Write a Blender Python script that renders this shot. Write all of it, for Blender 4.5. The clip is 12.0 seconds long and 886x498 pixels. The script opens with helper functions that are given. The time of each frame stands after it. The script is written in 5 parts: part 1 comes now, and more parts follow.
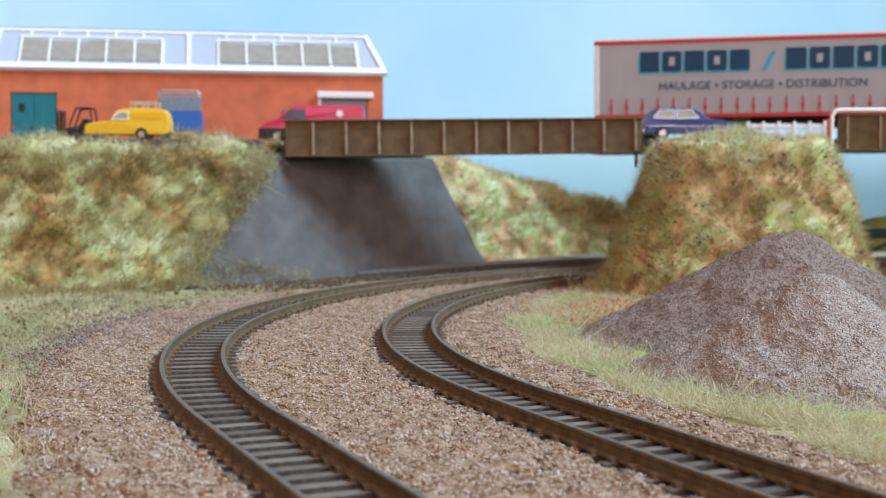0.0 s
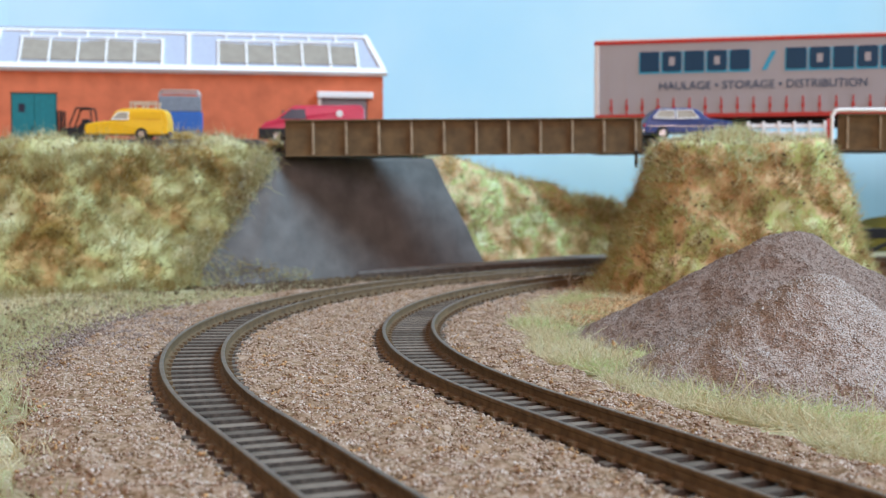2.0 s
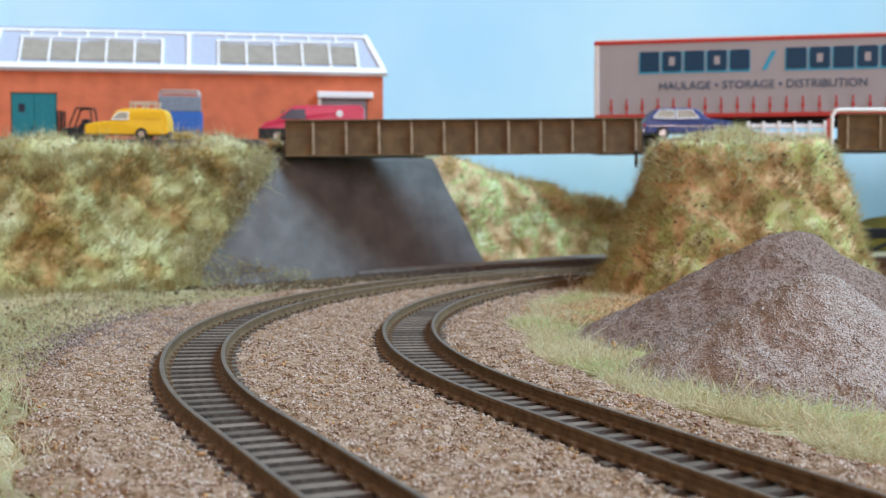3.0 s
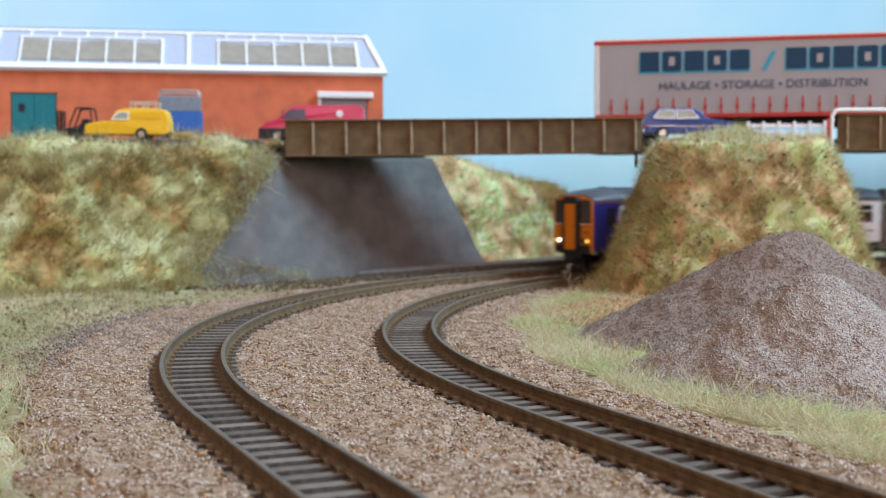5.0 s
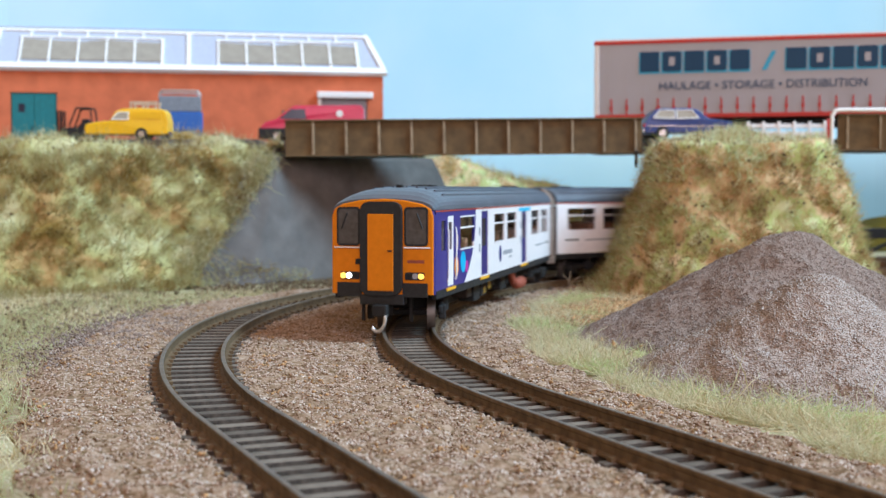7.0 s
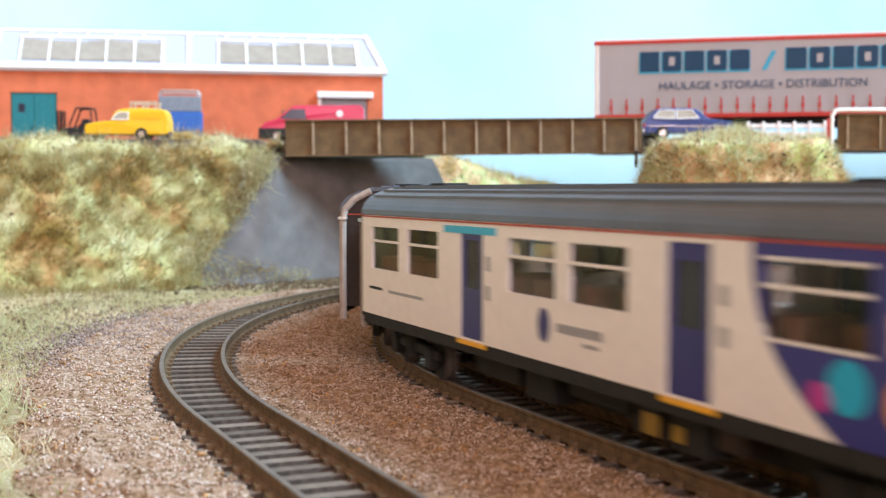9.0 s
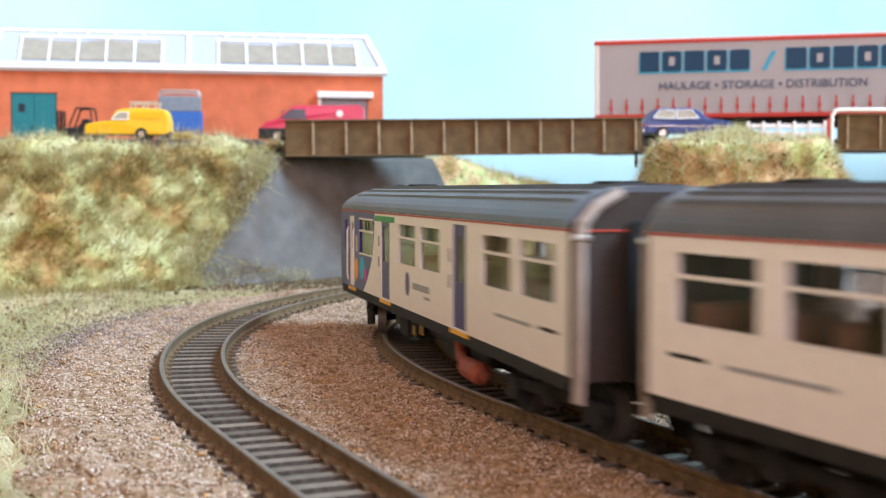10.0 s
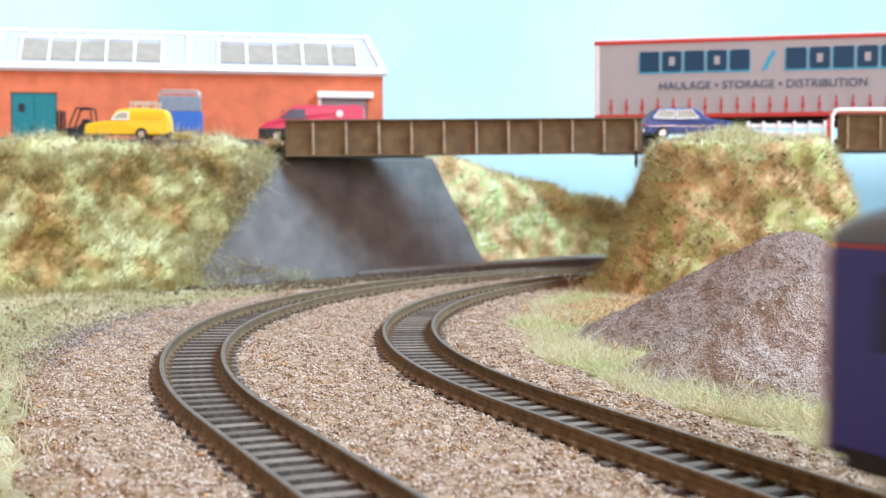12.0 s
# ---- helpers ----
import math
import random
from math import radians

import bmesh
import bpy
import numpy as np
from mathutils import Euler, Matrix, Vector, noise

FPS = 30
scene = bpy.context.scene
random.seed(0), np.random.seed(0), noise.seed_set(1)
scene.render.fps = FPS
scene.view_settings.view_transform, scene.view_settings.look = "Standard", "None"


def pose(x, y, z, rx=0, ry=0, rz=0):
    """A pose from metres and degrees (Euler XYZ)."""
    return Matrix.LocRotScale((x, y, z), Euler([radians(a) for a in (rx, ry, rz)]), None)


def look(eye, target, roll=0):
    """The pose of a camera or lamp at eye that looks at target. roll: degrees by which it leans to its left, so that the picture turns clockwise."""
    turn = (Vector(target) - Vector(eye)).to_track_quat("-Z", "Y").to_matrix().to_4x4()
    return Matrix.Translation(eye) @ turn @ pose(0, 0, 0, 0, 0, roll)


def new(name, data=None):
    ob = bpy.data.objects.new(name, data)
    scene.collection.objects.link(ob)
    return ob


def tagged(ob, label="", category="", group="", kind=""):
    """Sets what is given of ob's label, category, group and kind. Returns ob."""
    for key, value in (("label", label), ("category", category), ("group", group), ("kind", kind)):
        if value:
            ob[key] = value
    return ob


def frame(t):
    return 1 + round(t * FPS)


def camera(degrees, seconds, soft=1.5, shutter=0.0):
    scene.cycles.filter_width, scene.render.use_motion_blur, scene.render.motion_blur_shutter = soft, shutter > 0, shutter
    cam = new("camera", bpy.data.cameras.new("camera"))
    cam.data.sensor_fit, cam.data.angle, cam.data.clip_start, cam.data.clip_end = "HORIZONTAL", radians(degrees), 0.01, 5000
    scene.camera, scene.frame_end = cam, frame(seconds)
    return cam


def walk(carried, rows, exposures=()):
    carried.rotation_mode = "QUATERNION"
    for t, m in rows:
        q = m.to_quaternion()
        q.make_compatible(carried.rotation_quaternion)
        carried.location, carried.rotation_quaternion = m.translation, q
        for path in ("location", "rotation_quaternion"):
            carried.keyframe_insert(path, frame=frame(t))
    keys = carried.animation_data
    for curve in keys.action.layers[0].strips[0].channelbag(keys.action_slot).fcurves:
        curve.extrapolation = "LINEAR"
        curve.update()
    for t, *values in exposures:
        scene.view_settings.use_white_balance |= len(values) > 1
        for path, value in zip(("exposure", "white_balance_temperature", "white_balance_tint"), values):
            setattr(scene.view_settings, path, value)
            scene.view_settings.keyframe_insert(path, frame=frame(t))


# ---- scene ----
# A small layout at a scale of 1:148. U turns full-size metres into metres on the layout.
U = 1 / 148

cam = camera(39.23, 12.0, soft=1.15, shutter=0.8)
cam.data.dof.use_dof = True
cam.data.dof.focus_distance = 26 * U
cam.data.dof.aperture_fstop = 60
STAND = pose(0, 0, 4.0 * U, 90 - 2.75, 0, 0)
walk(cam, [(0, STAND), (12, STAND)],
     exposures=[(0, 0.18, 5350, 4), (5.5, 0.14, 5350, 4), (7.2, 0.26, 5400, 4), (8.8, 0.76, 5500, 6), (11, 0.68, 5450, 5), (12, 0.82, 5350, 5)])

# ---- light: daylight from a window on one side, warm background for pale walls all round, added fill ----
world = bpy.data.worlds.new("room_light")
scene.world = world
world.use_nodes = True
world.node_tree.nodes["Background"].inputs[0].default_value = (1.0, 0.585, 0.27, 1)
world.node_tree.nodes["Background"].inputs[1].default_value = 0.43
sun = new("window_daylight", bpy.data.lights.new("window_daylight", "SUN"))
sun.data.energy = 4.0
sun.data.angle = radians(25)
sun.data.color = (0.68, 0.89, 1.0)
sun.matrix_world = look((0.88, -0.24, 0.88), (0, 0, 0))
# Added fill lamp behind the camera, brightens front faces; its source is unseen.
fill = new("fill_lamp", bpy.data.lights.new("fill_lamp", "AREA"))
fill.data.shape, fill.data.size, fill.data.energy, fill.data.color = "DISK", 1.6, 38, (1.0, 0.71, 0.68)
fill.matrix_world = look((0.45, -2.85, 1.1), (0, 0.3, 0.02))


# ---- materials ----
def material(name, color, rough=0.7, metal=0.0, vary=0.15, scale=900, bump=0.2, fine=3500, island=None, ramp=None, spec=0.4,
             object_random=0.0):
    """Base colour with two scales of noise, a little relief, and optional colour by loose piece."""
    m = bpy.data.materials.new(name)
    m.use_nodes = True
    nt = m.node_tree
    b = nt.nodes["Principled BSDF"]
    b.inputs["Roughness"].default_value = rough
    b.inputs["Metallic"].default_value = metal
    b.inputs["Specular IOR Level"].default_value = spec
    co = nt.nodes.new("ShaderNodeTexCoord")
    n1 = nt.nodes.new("ShaderNodeTexNoise")
    n1.inputs["Scale"].default_value = scale
    n1.inputs["Detail"].default_value = 5
    n2 = nt.nodes.new("ShaderNodeTexNoise")
    n2.inputs["Scale"].default_value = fine
    n2.inputs["Detail"].default_value = 3
    for n in (n1, n2):
        nt.links.new(co.outputs["Object"], n.inputs["Vector"])
    cr = nt.nodes.new("ShaderNodeValToRGB")
    if ramp:
        while len(cr.color_ramp.elements) < len(ramp):
            cr.color_ramp.elements.new(0.5)
        for e, (p, c) in zip(cr.color_ramp.elements, ramp):
            e.position, e.color = p, (*c, 1)
    else:
        lo = [c * (1 - vary) for c in color]
        hi = [min(1, c * (1 + vary)) for c in color]
        for e, p, c in zip(cr.color_ramp.elements, (0.3, 0.7), (lo, hi)):
            e.position, e.color = p, (*c, 1)
    src = n1.outputs["Fac"]
    if island is not None:
        geo = nt.nodes.new("ShaderNodeNewGeometry")
        mx = nt.nodes.new("ShaderNodeMix")
        mx.inputs[0].default_value = island
        nt.links.new(n1.outputs["Fac"], mx.inputs[2])
        nt.links.new(geo.outputs["Random Per Island"], mx.inputs[3])
        src = mx.outputs[0]
    if object_random:
        oi = nt.nodes.new("ShaderNodeObjectInfo")
        mx = nt.nodes.new("ShaderNodeMix")
        mx.inputs[0].default_value = object_random
        nt.links.new(n1.outputs["Fac"], mx.inputs[2])
        nt.links.new(oi.outputs["Random"], mx.inputs[3])
        src = mx.outputs[0]
    nt.links.new(src, cr.inputs["Fac"])
    nt.links.new(cr.outputs["Color"], b.inputs["Base Color"])
    if bump:
        bp = nt.nodes.new("ShaderNodeBump")
        bp.inputs["Strength"].default_value = bump
        bp.inputs["Distance"].default_value = 0.0002
        nt.links.new(n2.outputs["Fac"], bp.inputs["Height"])
        nt.links.new(bp.outputs["Normal"], b.inputs["Normal"])
    return m


def glowing(name, color, strength):
    m = bpy.data.materials.new(name)
    m.use_nodes = True
    b = m.node_tree.nodes["Principled BSDF"]
    b.inputs["Base Color"].default_value = (*color, 1)
    b.inputs["Emission Color"].default_value = (*color, 1)
    b.inputs["Emission Strength"].default_value = strength
    return m


def glass(name, tint, rough=0.05):
    m = bpy.data.materials.new(name)
    m.use_nodes = True
    b = m.node_tree.nodes["Principled BSDF"]
    b.inputs["Base Color"].default_value = (*tint, 1)
    b.inputs["Roughness"].default_value = rough
    b.inputs["Transmission Weight"].default_value = 1.0
    b.inputs["IOR"].default_value = 1.18
    return m


def swept_livery(name, white, blue, edge_top, edge_low):
    """White paint that turns to dark blue past a curved line near the cab."""
    m = material(name, white, rough=0.35, vary=0.04, bump=0.05)
    nt = m.node_tree
    b = nt.nodes["Principled BSDF"]
    old = b.inputs["Base Color"].links[0].from_socket
    co = nt.nodes.new("ShaderNodeTexCoord")
    sp = nt.nodes.new("ShaderNodeSeparateXYZ")
    nt.links.new(co.outputs["Object"], sp.inputs[0])
    fall = nt.nodes.new("ShaderNodeMapRange")
    fall.inputs["From Min"].default_value = 3.2 * U
    fall.inputs["From Max"].default_value = 1.0 * U
    fall.inputs["To Min"].default_value = 0.0
    fall.inputs["To Max"].default_value = 1.0
    nt.links.new(sp.outputs["Z"], fall.inputs["Value"])
    pw = nt.nodes.new("ShaderNodeMath")
    pw.operation = "POWER"
    pw.inputs[1].default_value = 2.6
    nt.links.new(fall.outputs[0], pw.inputs[0])
    ln = nt.nodes.new("ShaderNodeMath")
    ln.operation = "MULTIPLY_ADD"
    ln.inputs[1].default_value = (edge_low - edge_top) * U
    ln.inputs[2].default_value = edge_top * U
    nt.links.new(pw.outputs[0], ln.inputs[0])
    gt = nt.nodes.new("ShaderNodeMath")
    gt.operation = "GREATER_THAN"
    nt.links.new(sp.outputs["X"], gt.inputs[0])
    nt.links.new(ln.outputs[0], gt.inputs[1])
    mx = nt.nodes.new("ShaderNodeMix")
    mx.data_type = "RGBA"
    nt.links.new(gt.outputs[0], mx.inputs[0])
    nt.links.new(old, mx.inputs[6])
    mx.inputs[7].default_value = (*blue, 1)
    nt.links.new(mx.outputs[2], b.inputs["Base Color"])
    return m


BALLAST = [(0.24, (0.143, 0.081, 0.035)), (0.38, (0.306, 0.197, 0.12)), (0.52, (0.439, 0.318, 0.235)), (0.72, (0.541, 0.424, 0.346)), (0.95, (0.836, 0.778, 0.72))]
BED = [(0.32, (0.133, 0.076, 0.029)), (0.5, (0.296, 0.192, 0.117)), (0.68, (0.439, 0.313, 0.228))]
HEAP = [(0.12, (0.28, 0.2, 0.15)), (0.35, (0.37, 0.285, 0.235)), (0.55, (0.43, 0.35, 0.305)), (0.78, (0.48, 0.41, 0.37)), (0.97, (0.58, 0.525, 0.49))]
MAUVE = [(0.2, (0.198, 0.135, 0.099)), (0.45, (0.261, 0.189, 0.153)), (0.65, (0.315, 0.243, 0.207)), (0.9, (0.405, 0.342, 0.31))]
SCRUB = [(0.28, (0.12, 0.085, 0.02)), (0.37, (0.29, 0.2, 0.055)), (0.44, (0.47, 0.31, 0.13)), (0.49, (0.41, 0.36, 0.14)), (0.55, (0.5, 0.46, 0.22)), (0.63, (0.6, 0.57, 0.33)), (0.73, (0.78, 0.74, 0.53))]
HEATH = [(0.26, (0.129, 0.103, 0.025)), (0.36, (0.356, 0.241, 0.083)), (0.44, (0.603, 0.398, 0.216)), (0.5, (0.69, 0.542, 0.319)), (0.57, (0.485, 0.554, 0.204)), (0.64, (0.69, 0.711, 0.421)), (0.74, (0.813, 0.892, 0.663))]
STRAW = [(0.22, (0.515, 0.381, 0.206)), (0.4, (0.597, 0.567, 0.33)), (0.52, (0.762, 0.67, 0.443)), (0.68, (0.845, 0.762, 0.536)), (0.85, (0.906, 0.865, 0.7))]
LAWN = [(0.25, (0.323, 0.228, 0.133)), (0.4, (0.494, 0.399, 0.257)), (0.52, (0.513, 0.522, 0.266)), (0.66, (0.589, 0.598, 0.361)), (0.82, (0.722, 0.665, 0.475))]

m_ballast_bed = material("ballast_bed", (0.4, 0.3, 0.24), 0.95, scale=1100, bump=1.0, fine=2600, ramp=BED)
m_dark_brown = material("dark_brown", (0.085, 0.065, 0.05), 0.95, vary=0.5, scale=900, bump=0.8)
m_stone = material("ballast_stone", (0.4, 0.3, 0.24), 0.9, scale=230, bump=0.2, island=0.5, ramp=BALLAST)
m_crumb = material("dark_crumb", (0.14, 0.1, 0.06), 0.95, vary=0.5, scale=400, bump=0.3, spec=0.1)
m_litter = material("brown_litter", (0.4, 0.24, 0.115), 0.95, vary=0.5, scale=400, bump=0.3, spec=0.1)
m_heap_stone = material("heap_stone", (0.4, 0.34, 0.32), 0.8, scale=90, bump=0.2, island=0.72, ramp=HEAP)
m_mauve_stone = material("mauve_stone", (0.3, 0.25, 0.25), 0.85, scale=90, bump=0.2, island=0.7, ramp=MAUVE)
m_mauve = material("mauve_gravel", (0.3, 0.25, 0.25), 0.95, scale=1500, bump=1.0, ramp=MAUVE)
m_heap = material("heap_gravel", (0.35, 0.29, 0.27), 0.95, scale=1500, bump=1.0, ramp=HEAP)
m_scrub = material("scrub_turf", (0.4, 0.36, 0.14), 1.0, scale=62, bump=0.9, fine=1500, ramp=SCRUB, spec=0.1)
m_scrub_fibre = material("scrub_fibre", (0.4, 0.36, 0.14), 0.9, scale=62, bump=0, island=0.25, ramp=SCRUB, spec=0.1)
m_heath = material("heath_turf", (0.4, 0.36, 0.14), 1.0, scale=110, bump=0.9, fine=1500, ramp=HEATH, spec=0.1)
m_heath_fibre = material("heath_fibre", (0.4, 0.36, 0.14), 0.9, scale=95, bump=0, island=0.3, ramp=HEATH, spec=0.1)
m_straw = material("dry_grass", (0.5, 0.45, 0.2), 0.9, scale=90, bump=0, island=0.5, ramp=STRAW, spec=0.1)
m_lawn = material("short_grass", (0.4, 0.4, 0.15), 0.9, scale=70, bump=0, island=0.35, ramp=LAWN, spec=0.1)
VERGE = [(0.25, (0.538, 0.488, 0.244)), (0.42, (0.589, 0.634, 0.293)), (0.58, (0.64, 0.732, 0.366)), (0.72, (0.769, 0.805, 0.464)), (0.88, (0.92, 0.92, 0.634))]
m_verge = material("green_grass", (0.4, 0.45, 0.18), 0.9, scale=70, bump=0, island=0.5, ramp=VERGE, spec=0.1)
CREST = [(0.25, (0.62, 0.52, 0.32)), (0.42, (0.74, 0.68, 0.46)), (0.56, (0.7, 0.74, 0.48)), (0.7, (0.84, 0.82, 0.62)), (0.85, (0.9, 0.88, 0.74))]
m_crest = material("pale_crest_grass", (0.8, 0.76, 0.55), 0.9, scale=90, bump=0, island=0.5, ramp=CREST, spec=0.1)
m_turf = material("turf", (0.36, 0.32, 0.12), 1.0, scale=110, bump=1.0, fine=1800, ramp=[(0.3, (0.27, 0.19, 0.11)), (0.5, (0.43, 0.35, 0.22)), (0.62, (0.48, 0.45, 0.26)), (0.75, (0.54, 0.44, 0.32))], spec=0.1)


def translucent(m, share):
    """Lets light through thin blades."""
    nt = m.node_tree
    b = nt.nodes["Principled BSDF"]
    tr = nt.nodes.new("ShaderNodeBsdfTranslucent")
    mx = nt.nodes.new("ShaderNodeMixShader")
    mx.inputs[0].default_value = share
    nt.links.new(b.inputs["Base Color"].links[0].from_socket, tr.inputs["Color"])
    nt.links.new(b.outputs[0], mx.inputs[1])
    nt.links.new(tr.outputs[0], mx.inputs[2])
    nt.links.new(mx.outputs[0], nt.nodes["Material Output"].inputs["Surface"])


for blades in (m_scrub_fibre, m_heath_fibre, m_straw, m_lawn, m_verge, m_crest):
    translucent(blades, 0.5)
m_rail_side = material("rusty_rail_side", (0.135, 0.086, 0.042), 0.85, vary=0.35, scale=700)
m_rail_top = material("dull_rail_top", (0.24, 0.2, 0.165), 0.5, metal=0.75, vary=0.2, scale=800, bump=0.05)
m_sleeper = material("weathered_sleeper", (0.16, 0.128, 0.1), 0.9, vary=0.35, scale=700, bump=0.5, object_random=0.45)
m_concrete = material("grey_concrete", (0.132, 0.119, 0.112), 0.9, vary=0.22, scale=140, bump=0.7, fine=300)
m_kerb = material("weathered_ledge", (0.24, 0.215, 0.195), 0.9, vary=0.25, scale=180, bump=0.5, fine=600)
m_girder = material("brown_girder", (0.125, 0.078, 0.032), 0.75, vary=0.3, scale=260)
m_rib = material("worn_rib", (0.34, 0.26, 0.17), 0.75, vary=0.3, scale=400)
m_road = material("yard_tarmac", (0.11, 0.1, 0.1), 0.95, vary=0.2, scale=400)
m_brick = material("orange_brick", (0.6, 0.165, 0.072), 0.9, vary=0.18, scale=120, bump=0.3)
m_white = material("white_paint", (0.9, 0.9, 0.9), 0.5, vary=0.05)
m_panel = material("grey_roof_panel", (0.46, 0.5, 0.62), 0.5, vary=0.06)
m_skylight = material("dusty_skylight", (0.34, 0.31, 0.265), 0.35, vary=0.12, scale=250)
m_teal = material("teal_paint", (0.02, 0.18, 0.2), 0.6, vary=0.12)
m_shutter = material("grey_shutter", (0.33, 0.33, 0.36), 0.6, vary=0.06)
m_black = material("black_plastic", (0.016, 0.016, 0.018), 0.6, vary=0.3)
m_tyre = material("tyre", (0.03, 0.03, 0.032), 0.9, vary=0.2)
m_chrome = material("chrome", (0.6, 0.6, 0.62), 0.25, metal=1.0, vary=0.05, bump=0)
m_yellow = material("yellow_paint", (0.85, 0.5, 0.005), 0.3, vary=0.06, bump=0.05)
m_pink = material("crimson_paint", (0.62, 0.03, 0.09), 0.3, vary=0.06, bump=0.05)
m_navy = material("navy_paint", (0.025, 0.05, 0.2), 0.3, vary=0.1, bump=0.05)
m_blue = material("blue_paint", (0.03, 0.12, 0.42), 0.5, vary=0.1)
m_canvas = material("grey_canvas", (0.2, 0.22, 0.26), 0.9, vary=0.12)
m_darkglass = material("dark_glass", (0.03, 0.03, 0.05), 0.12, vary=0.1, bump=0, spec=0.25)
m_cabglass = material("cab_glass", (0.075, 0.068, 0.07), 0.15, vary=0.2, bump=0)
m_wheel = material("worn_wheel", (0.2, 0.17, 0.15), 0.5, metal=0.6, vary=0.2)
m_paleglass = material("pale_glass", (0.4, 0.36, 0.3), 0.15, vary=0.1, bump=0)
m_pallet = material("pale_wood", (0.6, 0.48, 0.36), 0.8, vary=0.15)
m_curtain = material("grey_curtain", (0.47, 0.47, 0.52), 0.6, vary=0.04, scale=60)
m_red = material("red_paint", (0.55, 0.04, 0.03), 0.5, vary=0.1)
m_letter = material("dark_blue_lettering", (0.012, 0.06, 0.14), 0.6, vary=0.05, bump=0)
m_halo = material("sky_blue_lettering", (0.08, 0.45, 0.72), 0.6, vary=0.05, bump=0)
m_livery = swept_livery("white_and_blue_livery", (0.83, 0.785, 0.79), (0.03, 0.028, 0.21), 4.72, 6.4)
m_whitecoat = material("white_coach_paint", (0.83, 0.785, 0.79), 0.35, vary=0.04, bump=0.05)
m_indigo = material("indigo_paint", (0.025, 0.022, 0.17), 0.35, vary=0.08, bump=0.05)
m_roof = material("grey_coach_roof", (0.1, 0.112, 0.14), 0.38, vary=0.15, scale=120)
m_orange = material("orange_cab_paint", (0.66, 0.205, 0.002), 0.4, vary=0.06, bump=0.05, spec=0.15)
m_end = material("brown_black_coach_end", (0.035, 0.023, 0.018), 0.7, vary=0.2)
m_under = material("black_underframe", (0.014, 0.013, 0.013), 0.8, vary=0.4, scale=500)
m_rustred = material("rust_red_tank", (0.28, 0.07, 0.04), 0.7, vary=0.2)
m_steel = material("bright_steel", (0.62, 0.6, 0.58), 0.35, metal=0.9, vary=0.15)
m_stepyellow = material("yellow_step_edge", (0.8, 0.42, 0.01), 0.5, vary=0.1)
m_cant = material("red_cantrail_line", (0.36, 0.05, 0.03), 0.5, vary=0.1)
m_cyan = material("cyan_spot", (0.03, 0.4, 0.66), 0.5, vary=0.05)
m_magenta = material("magenta_spot", (0.45, 0.03, 0.3), 0.5, vary=0.05)
m_amber = material("amber_spot", (0.85, 0.36, 0.03), 0.5, vary=0.05)
m_green = material("green_stripe", (0.05, 0.3, 0.08), 0.5, vary=0.05)
m_seat = material("brown_seat", (0.2, 0.1, 0.06), 0.9, vary=0.15)
m_lining = material("brown_lining", (0.3, 0.19, 0.13), 0.8, vary=0.15)
m_trim = material("beige_grey_trim", (0.36, 0.3, 0.26), 0.5, vary=0.12)
m_hazard = material("dull_yellow_plate", (0.33, 0.2, 0.02), 0.6, vary=0.25)
m_glass = glass("carriage_glass", (0.72, 0.7, 0.68))
m_headlamp = glowing("lit_headlamp", (1.0, 0.95, 0.82), 4.5)
m_marker = glowing("lit_marker", (1.0, 0.5, 0.06), 2.2)


# ---- building helpers ----
def grown(bm):
    for v in bm.verts:
        v.co *= U
    return bm


def mesh_of(name, bm, *mats):
    grown(bm)
    me = bpy.data.meshes.new(name)
    bm.to_mesh(me)
    bm.free()
    for m in mats:
        me.materials.append(m)
    return me


def part(name, bm, mat, parent, label="", at=None, smooth=False):
    mats = mat if isinstance(mat, (list, tuple)) else (mat,)
    me = mesh_of(name, bm, *mats)
    if smooth:
        me.polygons.foreach_set("use_smooth", [True] * len(me.polygons))
    ob = new(name, me)
    ob.parent = parent
    if at is not None:
        ob.matrix_basis = place(*at)
    if label:
        tagged(ob, label)
    return ob


def place(x, y, z, rx=0, ry=0, rz=0):
    return pose(x * U, y * U, z * U, rx, ry, rz)


def thing(name, m, label, category, group="", kind=""):
    ob = new(name)
    ob.empty_display_size = 0.01
    ob.matrix_basis = m
    return tagged(ob, label, category, group, kind)


def solid(name, bm, mat, m, label, category="", group="", kind="", smooth=False):
    mats = mat if isinstance(mat, (list, tuple)) else (mat,)
    me = mesh_of(name, bm, *mats)
    if smooth:
        me.polygons.foreach_set("use_smooth", [True] * len(me.polygons))
    ob = new(name, me)
    ob.matrix_basis = m
    return tagged(ob, label, category, group, kind)


def box(bm, x0, x1, y0, y1, z0, z1, bevel=0.0, seg=2):
    r = bmesh.ops.create_cube(bm, size=1)
    vs = r["verts"]
    for v in vs:
        v.co = Vector((x0 + (v.co.x + 0.5) * (x1 - x0), y0 + (v.co.y + 0.5) * (y1 - y0), z0 + (v.co.z + 0.5) * (z1 - z0)))
    if bevel:
        es = list({e for v in vs for e in v.link_edges})
        bmesh.ops.bevel(bm, geom=es, offset=bevel, segments=seg, affect="EDGES", profile=0.6)
    return bm


def boxed(*a, **k):
    return box(bmesh.new(), *a, **k)


def rod(bm, a, b, r, seg=8, r2=None):
    a, b = Vector(a), Vector(b)
    d = b - a
    m = Matrix.Translation((a + b) / 2) @ d.to_track_quat("Z", "Y").to_matrix().to_4x4()
    bmesh.ops.create_cone(bm, cap_ends=True, segments=seg, radius1=r, radius2=r if r2 is None else r2, depth=d.length, matrix=m)
    return bm


